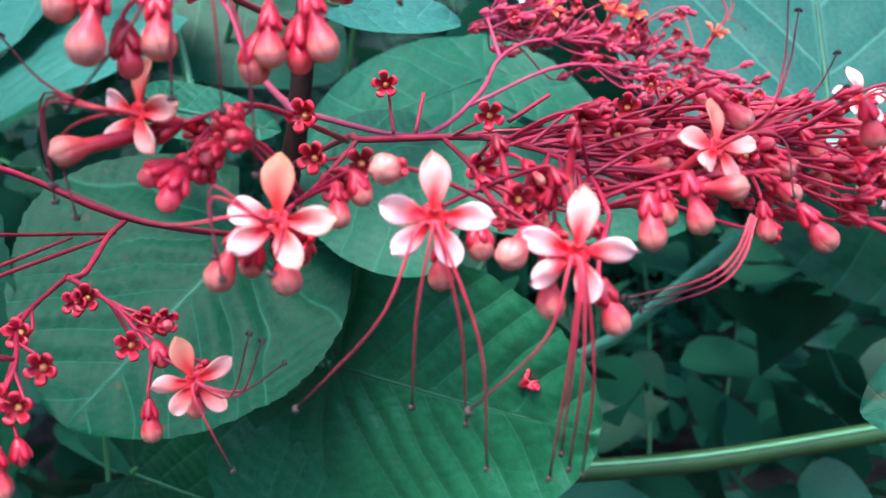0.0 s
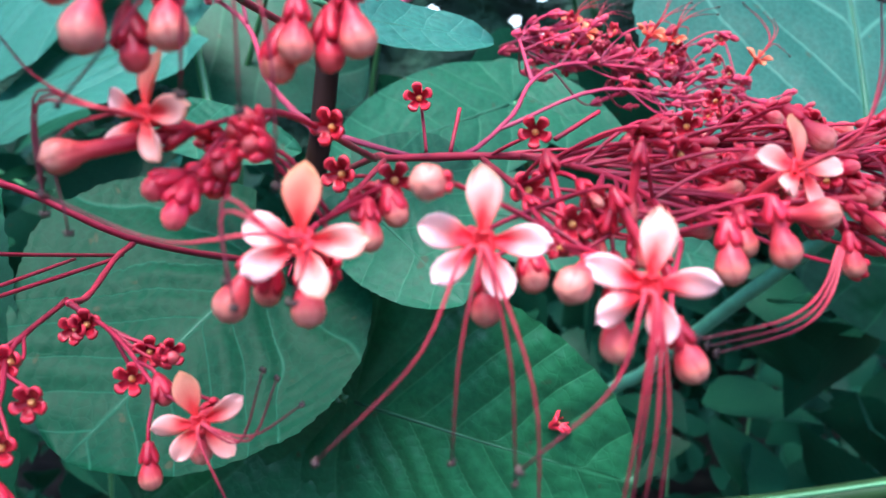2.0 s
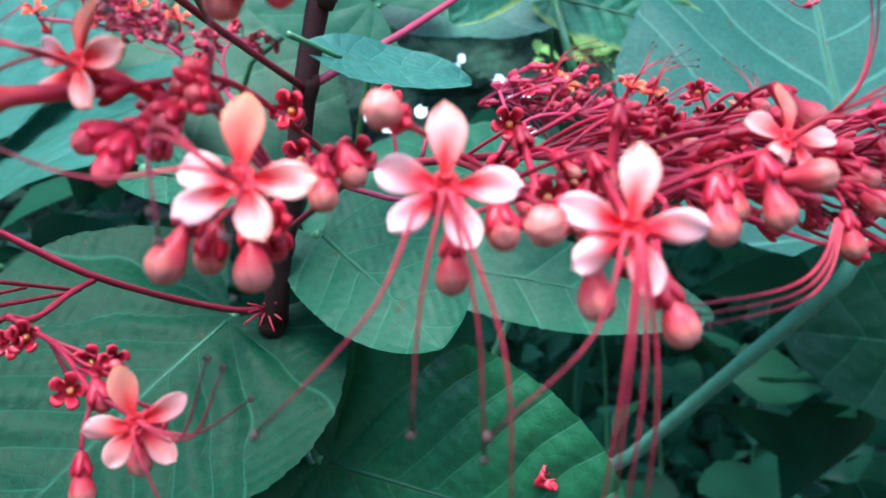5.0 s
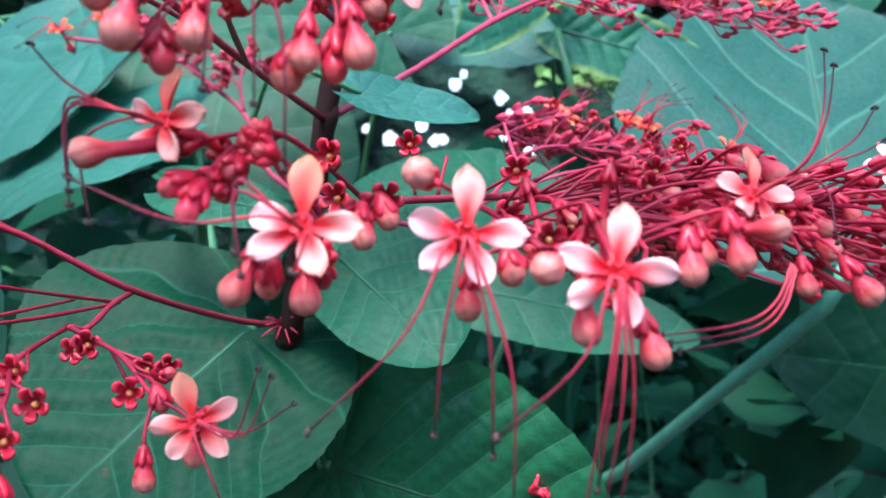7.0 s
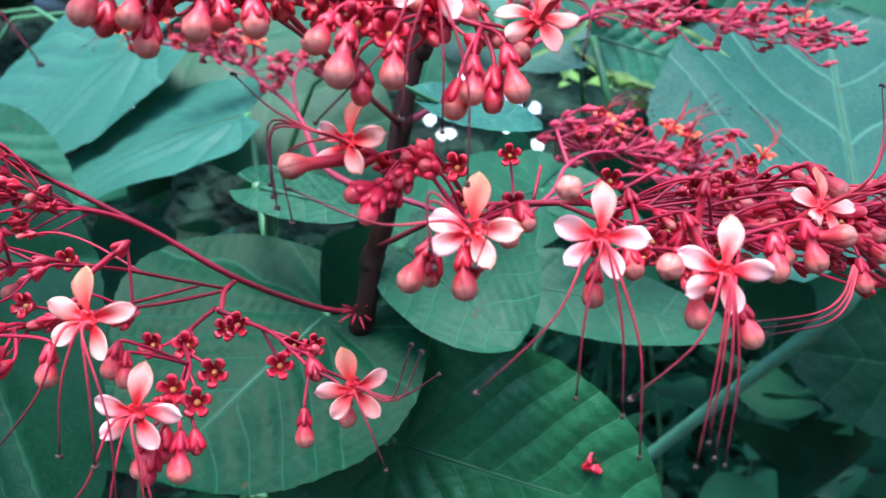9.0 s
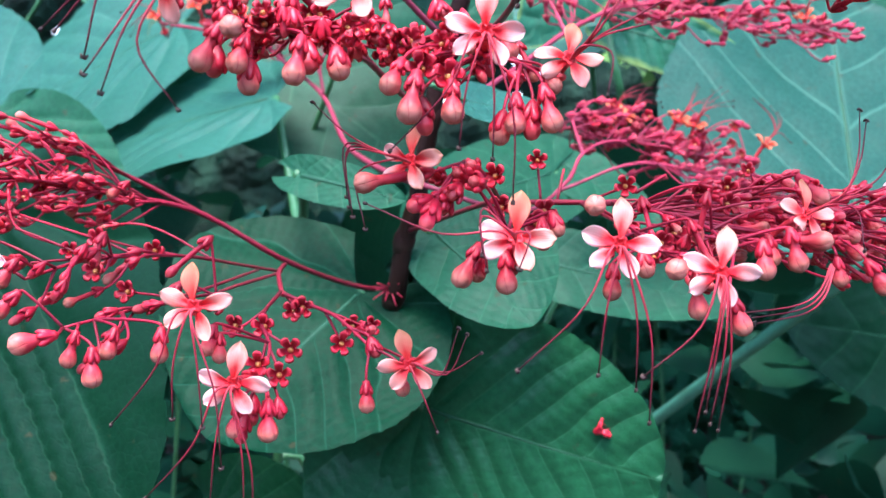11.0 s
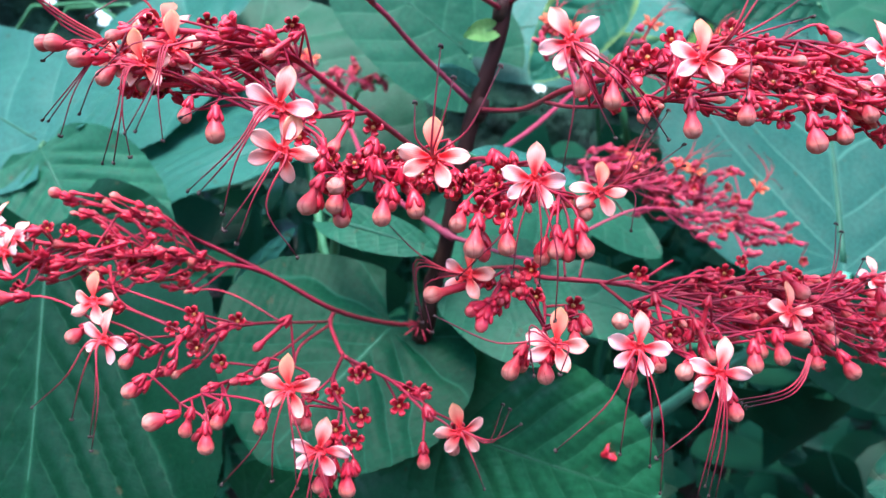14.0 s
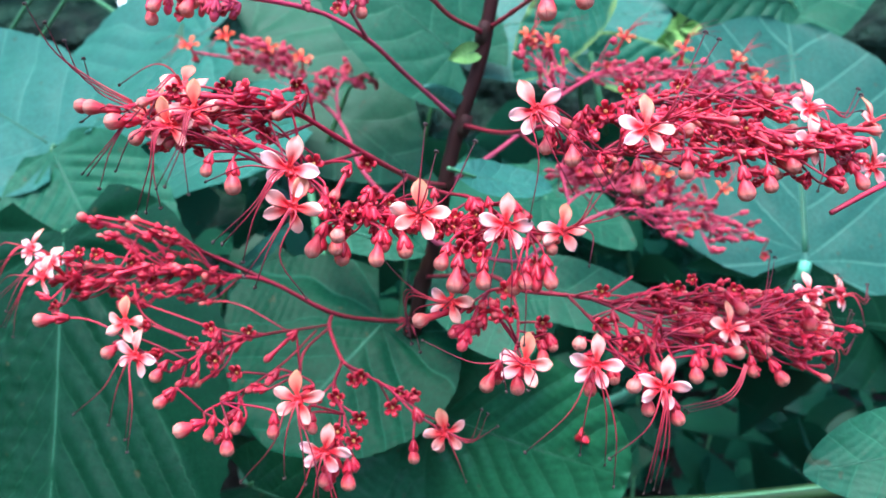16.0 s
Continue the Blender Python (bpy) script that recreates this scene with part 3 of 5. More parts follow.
        self.stalk(foot, way, start)
        return self

    def mass(self, a, b, n, width, mix, way=(1, 0, -0.2), spread=0.7, full=1.0, seed=1, back=0.016):
        """n florets strewn about the line from a to b, pointing roughly along way."""
        g = random.Random(seed)
        a, b = V(a), V(b)
        for i in range(n):
            p = a.lerp(b, (i + g.random()) / n) + V([max(-1.7, min(1.7, g.gauss(0, 1))) for _ in range(3)]) * width
            w = (V(way).normalized() + V((g.gauss(0, 1), g.gauss(0, 1), g.gauss(0, 1))) * spread * 0.5).normalized()
            x = g.random()
            size = full * g.uniform(0.8, 1.06)
            if x < mix[0]:
                self.bud(p, w, SPINDLES, size, None, back)
            elif x < mix[0] + mix[1]:
                self.bud(p, w, LONGS, size, None, back)
            elif x < mix[0] + mix[1] + mix[2]:
                self.bud(p, (w + V((0, 0, -0.5))), BUDS, size)
            elif g.random() < 0.55:
                self.star(p, g.uniform(-60, 60), g.uniform(-20, 50), size * 0.85)
            else:
                self.bud(p, w, CUPS, size, None, back)
        return self


# ---- leaves ----
def vein_field(x, y, slope=0.62, rate=1.0):
    """Counts the side veins of a blade of length 1: whole numbers lie on a vein. Those past the foot fan out from it."""
    y = abs(y)
    q = x - slope * y - 0.5 * y * y
    if q >= 0:
        return 4.7 * rate * q ** 0.92
    return -(math.atan2(y, x) - math.atan2(1.0, slope + 0.5 * y)) / 0.60


def blade_mesh(L, W, cup, droop, seed, material, teeth=True, nu=98, nv=22, ripple=0.032, lobe=0.24, full=0.0, far=1.0, far_side=-1, slope=0.62, rate=1.0):
    """A heart-shaped toothed blade along +x, face up +z, quilted between its side veins."""
    verts, faces, uvs, veins = [], [], [], []
    off = V((seed * 1.7, seed * 0.9, 0))
    for i in range(nu + 1):
        u = i / nu
        w = W * (1.9 * (max(u, 0.0) + 0.012) ** 0.42 * (1.012 - u) ** 0.72) / 1.13
        if full:
            w = W * ((max(u, 0.0) + 0.012) ** 0.42 * (1.012 - u) ** full) / 0.501
        if teeth:
            w *= 1 + 0.014 * (1 - ((u * 19.6) % 1.0)) - 0.007 + 0.02 * noise.noise(V((u * 9, seed * 3.1, 0)))
        for k in range(-nv, nv + 1):
            v = k / nv
            x = L * (u - lobe * abs(v) ** 1.3 * (1 - u) ** 2.2)
            y = w * v * (far if v * far_side > 0 else 1.0)
            s = vein_field(x / L - (0.03 if v > 0 else 0), y / L, slope, rate)
            s += 0.20 * noise.noise(V((x / L * 4.5, y / L * 4.5, 9)) + off)
            rise = min(1.0, 6 * math.hypot(x, y) / L)
            z = cup * W * v * v + droop * L * u * u + ripple * L * 0.30 * (abs(math.sin(math.pi * s)) ** 0.8 - 0.6) * min(1, abs(v) * 4) * (1 - 0.5 * abs(v)) * (1 - 0.6 * u) * rise
            z += 0.0035 * L * noise.noise(V((x / L * 16, y / L * 16, 5)) + off)
            z += 0.055 * L * noise.noise(V((x / L * 2.2, y / L * 2.2, 0)) + off) * min(1.0, abs(v) + u * 0.6)
            verts.append((x, y, z))
            uvs.append((u, v * 0.5 + 0.5))
            veins.append((s, abs(y) / L + 0.45 * x / L))
    row = 2 * nv + 1
    for i in range(nu):
        for k in range(2 * nv):
            a = i * row + k
            faces.append((a, a + row, a + row + 1, a + 1))
    return mesh_of("blade", verts, faces, [material], uvs, veins=veins), verts, row


def leaf(base, tip, side, material, label, stalk=None, cup=0.10, droop=-0.12, seed=1, teeth=True, r=0.0016, veins=True, ripple=0.035, lobe=0.24, full=0.0, far=1.0, slope=0.62, rate=1.0):
    """A leaf from its foot to its tip; side is a point on its margin, which gives the width and the tilt."""
    base, tip, side = V(base), V(tip), V(side)
    x = (tip - base).normalized()
    L = (tip - base).length
    y = side - base
    y -= x * y.dot(x)
    W = y.length
    y.normalize()
    z = x.cross(y)
    far_side = -1
    if z.dot(V((0, -0.6, 0.8))) < 0:
        z, y, far_side = -z, -y, 1
    m = Matrix((x, y, z)).transposed().to_4x4()
    t = thing("leaf", label, "leaf", "large leaves", at=base)
    me, verts, row = blade_mesh(L, W, cup, droop, seed, material, teeth, ripple=ripple, lobe=lobe, full=full, far=far, far_side=far_side, slope=slope, rate=rate)
    part("blade", me, t, m)
    if veins:
        mid = [V(verts[i * row + row // 2]) + V((0, 0, -0.0002)) for i in range(3, 98, 6)]
        v, f, u = sweep(mid, [r * 0.5 * (1 - 0.85 * i / (len(mid) - 1)) for i in range(len(mid))], 6)
        part("midrib", mesh_of("midrib", v, f, [MIDRIB], u), t, m)
    if stalk == "back":
        stalk = [base + V((-0.03, 0.05, -0.01)), base + V((-0.25, 0.15, -0.05)), (base.x - 0.5, base.y + 0.2, 0.0)]
    if stalk:
        pts = [V(p) - base for p in stalk]
        part("petiole", rod("petiole", [V((0, 0, 0))] + pts, r, r * 1.3, 8, 12, PETIOLE if r > 0.003 else STALK_GREEN), t)
    return t


# ---- ground and far foliage ----
def ground_sheet():
    n, verts, faces = 60, [], []
    for j in range(n + 1):
        for i in range(n + 1):
            x, y = (i / n * 2 - 1), (j / n * 2 - 1)
            x, y = 40 * x * abs(x) ** 2, 40 * y * abs(y) ** 2 + 0.5
            verts.append((x, y, 0.04 * noise.noise(V((x * 1.3, y * 1.3, 0)))))
    for j in range(n):
        for i in range(n):
            a = j * (n + 1) + i
            faces.append((a, a + 1, a + n + 2, a + n + 1))
    g = new("ground", mesh_of("ground", verts, faces, [SOIL]))
    tagged(g, "dark damp garden soil under the plants", "ground", kind="structure")


ground_sheet()


def foliage(name, n, place, size, material, label, seed, tilt=0.7):
    """Many small leaves, each a folded pointed blade, in one mesh."""
    g = random.Random(seed)
    verts, faces, uvs, veins = [], [], [], []
    for _ in range(n):
        p = V(place(g))
        s = g.uniform(*size)
        q = Euler((g.gauss(0.5, tilt), g.gauss(0, tilt), g.uniform(0, 6.3))).to_matrix()
        b = len(verts)
        for u, w in ((0, 0.05), (0.08, 0.24), (0.2, 0.37), (0.35, 0.39), (0.5, 0.36), (0.68, 0.26), (0.84, 0.13), (1, 0.01)):
            for v in (-1, 0, 1):
                verts.append(p + q @ V(((u - 0.5) * s, v * w * s, abs(v) * w * s * 0.25 - 0.25 * s * u * u)))
                uvs.append((u, v * 0.5 + 0.5))
                veins.append((4.5 * u - 2.2 * abs(v) * w + 0.3, abs(v) * w))
        for i in range(7):
            for k in range(2):
                a = b + i * 3 + k
                faces.append((a, a + 3, a + 4, a + 1))
    ob = new(name, mesh_of(name, verts, faces, [material], uvs, veins=veins))
    return tagged(ob, label, "foliage", kind="stuff")


def clumps(n, x, y, r, height, seed):
    """Leaf places gathered in n uneven bushes."""
    k = random.Random(seed)
    bushes = [(k.uniform(*x), k.uniform(*y), k.uniform(*r), k.uniform(*height)) for _ in range(n)]

    def place(g):
        bx, by, br, bh = g.choice(bushes)
        a, q, w = g.uniform(0, 6.3), g.random() ** 0.4, g.random() ** 0.7
        return bx + br * q * math.cos(a), by + br * q * math.sin(a), 0.04 + bh * w * (1.05 - 0.5 * q * q)
    return place


foliage("undergrowth", 800, clumps(26, (-1.2, 1.7), (0.65, 1.5), (0.10, 0.28), (0.2, 0.5), 31), (0.02, 0.055), FOLIAGE, "dark green low undergrowth in the shade", 3)
foliage("shade_foliage", 260, lambda g: (g.uniform(-0.55, 0.6), g.uniform(0.66, 1.0), g.uniform(0.55, 1.02)), (0.05, 0.12), FOLIAGE, "shaded green leaves deep inside the shrub", 14, 0.5)
foliage("shrub_foliage", 4200, clumps(22, (-2.4, 2.6), (1.6, 2.5), (0.3, 0.55), (0.75, 1.1), 32), (0.035, 0.10), FOLIAGE, "dense green shrubs behind the plant", 4)
foliage("hedge_foliage", 2200, clumps(34, (-6, 6), (3.0, 4.8), (0.5, 0.9), (0.7, 0.98), 33), (0.14, 0.34), LEAF, "far green hedge closing the garden", 5)
foliage("lime_foliage", 120, lambda g: V((0.1899, 0.9000, 1.1196)) + V((g.gauss(0, 0.05), g.gauss(0, 0.05), g.gauss(0, 0.012))), (0.014, 0.032), LEAF_LIME, "yellow-green shoot tips behind the flowers", 6)
# Unseen leaves added overhead, only to keep light off the undergrowth and shrubs.
foliage("canopy_foliage", 2600, lambda g: (g.uniform(-3, 3.4), g.uniform(0.8, 5.0), g.uniform(1.9, 2.4)), (0.18, 0.34), LEAF_SHADED, "unseen leaf canopy added overhead to shade the garden", 8, 0.3)


def far_trees():
    """Far trees behind the plant, with small gaps where the sky shows through the crowns; an unseen added ring closes
    the rest.
    """
    gaps = [(-25.5, 11.4), (-26.6, 12.0), (-24.6, 11.9), (-22.2, 12.0), (-20.6, 4.8), (-19.6, 4.5), (-21.4, 5.4), (-24.2, 5.9), (-17.4, 5.0), (-8.0, 9.0)]
    g = random.Random(9)
    gaps = [(a, e, g.uniform(0.2, 0.40)) for a, e in gaps]
    gaps += [(-3.79, 3.7, 0.42), (-1.85, 4.7, 0.36), (-1.03, 3.75, 0.36), (-0.47, 3.84, 0.3), (-5.26, 4.23, 0.2), (0.18, 7.18, 0.36), (0.68, 7.92, 0.22), (3.07, 6.48, 0.34), (4.66, 5.56, 0.28), (3.67, 5.56, 0.2), (3.24, 4.19, 0.28), (4.97, 3.4, 0.3)]
    verts, faces = [], []
    na, ne, R = 900, 190, 9.0
    for j in range(ne + 1):
        e = -8.0 + j / ne * 30
        for i in range(na + 1):
            a = -75 + i / na * 150
            r = R + 0.5 * noise.noise(V((a * 0.2, e * 0.3, 0)))
            verts.append((r * math.sin(radians(a)), r * math.cos(radians(a)), 1.0 + R * math.tan(radians(e))))
    for j in range(ne):
        e = -8.0 + (j + 0.5) / ne * 30
        for i in range(na):
            a = -75 + (i + 0.5) / na * 150
            if e > 15 + 4 * noise.noise(V((a * 0.12, 0, 2))) + 2 * noise.noise(V((a * 0.9, 0, 5))):
                continue
            if any((a - x) ** 2 + (e - y) ** 2 < (s * (1 + 0.5 * noise.noise(V((a * 5, e * 5, 0))))) ** 2 for x, y, s in gaps):
                continue
            k = j * (na + 1) + i
            faces.append((k, k + 1, k + na + 2, k + na + 1))
    # Unseen ring behind the camera, added to hold back sky light from the front.
    base = len(verts)
    nb, mb = 210, 40
    for j in range(mb + 1):
        for i in range(nb + 1):
            a = 74.5 + i / nb * 211
            e = -8.0 + j / mb * (20 + 4 * math.sin(radians(i / nb * 180)) + 5 * noise.noise(V((a * 0.09, 7, 2))))
            r = R + 0.6 * noise.noise(V((a * 0.2, e * 0.2, 4)))
            verts.append((r * math.sin(radians(a)), r * math.cos(radians(a)), 1.0 + R * math.tan(radians(e))))
    for j in range(mb):
        for i in range(nb):
            k = base + j * (nb + 1) + i
            faces.append((k, k + 1, k + nb + 2, k + nb + 1))
    ob = new("far_trees", mesh_of("far_trees", verts, faces, [TREES]))
    tagged(ob, "blurred dark green trees far behind the plant, with an unseen ring added behind the camera", "backdrop", kind="structure")


far_trees()

# ---- main stem ----
STEM = [(-0.0250, 0.2870, 1.1083), (-0.0279, 0.2870, 1.0871), (-0.0308, 0.2870, 1.0631), (-0.0373, 0.2870, 1.0383), (-0.0418, 0.2875, 1.0132), (-0.0457, 0.2880, 0.9792), (-0.0500, 0.2900, 0.9600), (-0.0530, 0.2960, 0.9380), (-0.0650, 0.3200, 0.9120), (-0.0790, 0.3360, 0.8800), (-0.0850, 0.3480, 0.80), (-0.0830, 0.3600, 0.4), (-0.0750, 0.3650, 0.0)]
stem_top = thing("woody_stem", "dark reddish-brown upright stem of the flowering shrub", "plant stem", at=STEM[-1])
part("stalk", rod("stalk", [V(p) - V(STEM[-1]) for p in reversed(STEM)], 0.0044, 0.0028, 12, 60, STEM_DARK, 0.05, 2), stem_top)
for p, w in (((-0.0302, 0.2860, 1.0755), 0.0036), ((-0.0361, 0.2860, 1.0350), 0.0038), ((-0.0423, 0.2875, 1.0076), 0.0040), ((-0.0499, 0.2900, 0.9619), 0.0044), ((-0.0530, 0.2960, 0.9397), 0.0048)):
    ring = turned("node", [(w * 0.7, -0.005, 0), (w * 0.88, -0.002, 0.3), (w * 0.92, 0.001, 0.7), (w * 0.7, 0.005, 1)], 14, STEM_DARK, lambda a, u: 1 + 0.05 * math.cos(2 * a))
    part("node", ring, stem_top, Matrix.Translation(V(p) - V(STEM[-1])) @ Matrix.Rotation(radians(12), 4, "Y"))

# ---- branch with the three front flowers ----
c = Cluster("crimson branch with pink flowers and peach buds beside the stem", (-0.0475, 0.2830, 0.9664))
c.arm([(-0.0475, 0.2830, 0.9664), (-0.0239, 0.2250, 0.9802), (-0.0170, 0.1900, 0.9829), (-0.0010, 0.1780, 0.9845), (0.0122, 0.1700, 0.9850), (0.0318, 0.1620, 0.9840), (0.0534, 0.1600, 0.9824), (0.0714, 0.1600, 0.9814)], 0.0010, 0.0006, n=26)
c.arm([(-0.0197, 0.1880, 0.9828), (-0.0229, 0.1650, 0.9874), (-0.0271, 0.1450, 0.9919), (-0.0302, 0.1350, 0.9930)], 0.0007, 0.0005)
c.arm([(-0.0180, 0.1880, 0.9826), (-0.0183, 0.1600, 0.9819), (-0.0197, 0.1400, 0.9802), (-0.0216, 0.1250, 0.9791)], 0.0006, 0.0004)
c.arm([(0.0001, 0.1770, 0.9843), (0.0044, 0.1550, 0.9820), (0.0064, 0.1350, 0.9801), (0.0089, 0.1220, 0.9781)], 0.0006, 0.0004)
c.arm([(0.0070, 0.1720, 0.9850), (0.0170, 0.1550, 0.9841), (0.0224, 0.1400, 0.9820), (0.0233, 0.1250, 0.9783)], 0.0006, 0.0004)
c.arm([(0.0122, 0.1700, 0.9852), (0.0272, 0.1650, 0.9870), (0.0424, 0.1650, 0.9880), (0.0592, 0.1600, 0.9854)], 0.0006, 0.0005)
c.flower((-0.0203, 0.110, 0.9801), -6, 16, -2, "sweep", 1.0, 2, None, 0)
c.flower((-0.0011, 0.1135, 0.9798), 0, 2, -2, "hang", 1.0, 0, None, 0)
c.flower((0.0165, 0.110, 0.9760), 4, 0, -8, "drop", 1.0, 0, None, 0)
c.flower((0.0415, 0.138, 0.9865), 32, 28, -8, "up", 0.95, 1, None, 0)
c.flower((-0.0405, 0.122, 0.9925), -32, 10, 0, "arch", 0.95, 2, None, 0)
c.bud((-0.0069, 0.1080, 0.9868), (-0.25, -1, 0.1))
c.bud((-0.0294, 0.1160, 0.9716), (-0.5, -0.4, -1), None, 1.05)
c.bud((-0.0209, 0.1180, 0.9706), (0.1, -0.3, -1))
c.bud((-0.0264, 0.1220, 0.9718), (-0.2, 0.1, -1), YOUNGS)
c.bud((-0.0197, 0.1240, 0.9729), (0.2, 0.1, -1), YOUNGS)
c.bud((-0.0142, 0.1220, 0.9786), (0.1, -0.4, -1), None, 0.8)
c.bud((-0.0113, 0.1250, 0.9811), (0.4, -0.3, -1), YOUNGS)
c.bud((-0.0003, 0.1220, 0.9700), (0, -0.2, -1), None, 0.95)
c.bud((0.0050, 0.1180, 0.9750), (0.2, -0.5, -1), YOUNGS, 1.1)
c.bud((0.0083, 0.1080, 0.9764), (-0.6, -1, -0.3))
c.bud((0.0138, 0.1120, 0.9689), (0.1, -0.2, -1), None, 0.95)
c.bud((0.0226, 0.1140, 0.9662), (0.4, -0.2, -1))
c.bud((0.0287, 0.1220, 0.9759), (0.1, -0.3, -1))
c.bud((0.0320, 0.1280, 0.9777), (0.2, -0.3, -1), None, 0.85)
c.bud((0.0360, 0.1250, 0.9774), (0.3, -0.2, -1))
c.bud((0.0414, 0.1280, 0.9817), (1, -0.5, 0.1), None, 1.1)
c.bud((0.0579, 0.1350, 0.9728), (0.6, -0.2, -0.8), None, 1.1)
c.bud((0.0509, 0.1400, 0.9731), (0.2, -0.2, -1), None, 0.9)
c.bud((-0.0487, 0.1170, 0.9880), (-1, -0.75, -0.22), LONG_BUD, 1.0, (-0.0300, 0.1355, 0.9928))
for p, w, k, s in (((-0.0391, 0.1210, 0.9842), (-0.9, -0.5, -0.5), YOUNGS, 1.1), ((-0.0366, 0.1200, 0.9813), (-0.3, -0.6, -0.9), YOUNGS, 1.2), ((-0.0288, 0.1240, 0.9922), (-0.3, -0.5, 0.8), CUPS, 1.1), ((-0.0280, 0.1230, 0.9893), (-0.6, -0.9, 0.2), CUPS, 1.1),
                   ((-0.0320, 0.1240, 0.9866), (-0.4, -0.8, -0.6), CUPS, 1.2), ((-0.0350, 0.1240, 0.9850), (-0.5, -0.8, -0.3), CUPS, 1.15), ((-0.0337, 0.1260, 0.9838), (-0.3, -0.3, -0.9), CUPS, 1.1), ((-0.0312, 0.1280, 0.9904), (-0.8, -0.6, 0.5), CUPS, 1.1)):
    c.bud(p, w, k, s)
c.star((-0.0113, 0.1810, 0.9945), -5, 5, 0.9, (-0.0098, 0.1810, 0.9848))
c.star((0.0083, 0.1630, 0.9896), -5, 5, 0.92, (0.0017, 0.1760, 0.9847))
for p, y, s in (((-0.0214, 0.1500, 0.9835), -20, 0.95), ((0.0066, 0.1500, 0.9816), 5, 1.0), ((0.0153, 0.1400, 0.9806), 10, 0.95), ((-0.0231, 0.1520, 0.9903), -25, 1.0), ((-0.0150, 0.1300, 0.9816), -10, 0.95), ((-0.0126, 0.1400, 0.9837), 5, 0.9), ((0.0115, 0.1350, 0.9788), 10, 0.9), ((0.0248, 0.1600, 0.9888), 20, 0.9), ((0.0289, 0.1500, 0.9872), 15, 0.9), ((0.0341, 0.1700, 0.9907), -15, 0.9)):
    c.star(p, y, 10, s)
for p, q in (((-0.0055, 0.1810, 0.9846), (-0.0039, 0.1850, 0.9927)), ((0.0122, 0.1700, 0.9881), (0.0202, 0.1750, 0.9928)), ((0.0150, 0.1400, 0.9802), (0.0183, 0.1350, 0.9792))):
    part("pedicel", rod("pedicel", [c.put(p), c.put(V(p).lerp(V(q), 0.5)), c.put(q)], 0.00045, 0.00038, 6, 6, STALK), c.top)
c.mass((0.0281, 0.1520, 0.9823), (0.0786, 0.1520, 0.9795), 82, 0.0052, (0.30, 0.14, 0.07, 0.49), (1, -0.2, -0.1), 0.6, 0.95, 21, 0.018)
c.mass((0.0282, 0.1650, 0.9875), (0.0838, 0.1700, 0.9855), 64, 0.0048, (0.30, 0.14, 0.07, 0.49), (1, 0, 0.05), 0.6, 0.92, 22, 0.018)
c.mass((0.0083, 0.1380, 0.9787), (0.0243, 0.1300, 0.9758), 14, 0.003, (0.4, 0.2, 0.0, 0.4), (0.3, -0.4, -0.8), 0.8, 0.9, 23)
for p, y, t, k in (((0.0790, 0.1660, 0.9808), 30, 5, 0.95), ((0.0886, 0.1720, 0.9913), 45, 25, 0.85), ((0.0780, 0.1720, 0.9920), 25, 30, 0.85), ((0.0832, 0.1660, 0.9767), 50, -10, 0.9)):
    c.flower(p, y, t, rng.uniform(-20, 20), "right", k, 0)
for k in range(3):
    d = V((0.0012 * k, 0.001 * k, -0.0009 * k))
    curve = [(0.0465, 0.1350, 0.9766), (0.0427, 0.1300, 0.9716), (0.0365, 0.1250, 0.9690), (0.0248, 0.1200, 0.9676)]
    part("stamen", stamen_mesh([c.put(V(q) + d * (0.4 + 0.3 * i)) for i, q in enumerate(curve)]), c.top)

# ---- left branch ----
c = Cluster("long crimson branch with pink flowers and open red calyces", (-0.0529, 0.2980, 0.9425))
c.arm([(-0.0529, 0.2980, 0.9425), (-0.0661, 0.2850, 0.9441), (-0.0848, 0.2400, 0.9574), (-0.1078, 0.2250, 0.9719), (-0.1219, 0.2100, 0.9767), (-0.1451, 0.1850, 0.9814), (-0.1640, 0.1700, 0.9854)], 0.0012, 0.0006, n=26)
c.arm([(-0.1078, 0.2250, 0.9719), (-0.1274, 0.2150, 0.9825), (-0.1440, 0.2000, 0.9912), (-0.1663, 0.1900, 0.9982)], 0.0009, 0.0005)
c.arm([(-0.0854, 0.2400, 0.9566), (-0.0845, 0.2250, 0.9554), (-0.0766, 0.1900, 0.9548), (-0.0727, 0.1720, 0.9575)], 0.0009, 0.0007)
c.arm([(-0.0727, 0.1720, 0.9575), (-0.0649, 0.1650, 0.9563), (-0.0569, 0.1550, 0.9554), (-0.0483, 0.1450, 0.9512)], 0.0006, 0.0004)
c.arm([(-0.0743, 0.1750, 0.9574), (-0.0747, 0.1550, 0.9542), (-0.0694, 0.1400, 0.9508), (-0.0699, 0.1320, 0.9450)], 0.0006, 0.0004)
c.arm([(-0.0846, 0.2300, 0.9553), (-0.0912, 0.2050, 0.9598), (-0.1002, 0.1750, 0.9651), (-0.1128, 0.1500, 0.9660), (-0.1204, 0.1350, 0.9631)], 0.00055, 0.0004)
c.arm([(-0.0876, 0.2100, 0.9581), (-0.0925, 0.1700, 0.9577), (-0.0993, 0.1450, 0.9568), (-0.1078, 0.1250, 0.9554)], 0.00045, 0.00035)
c.arm([(-0.0845, 0.2250, 0.9554), (-0.0888, 0.1900, 0.9561), (-0.0848, 0.1500, 0.9598)], 0.0006, 0.0004)
c.flower((-0.039, 0.135, 0.9500), 6, 4, 18, "right", 0.92, 1, None, 0)
c.flower((-0.081, 0.122, 0.9618), -8, 0, 2, "hang", 1.02, 1)
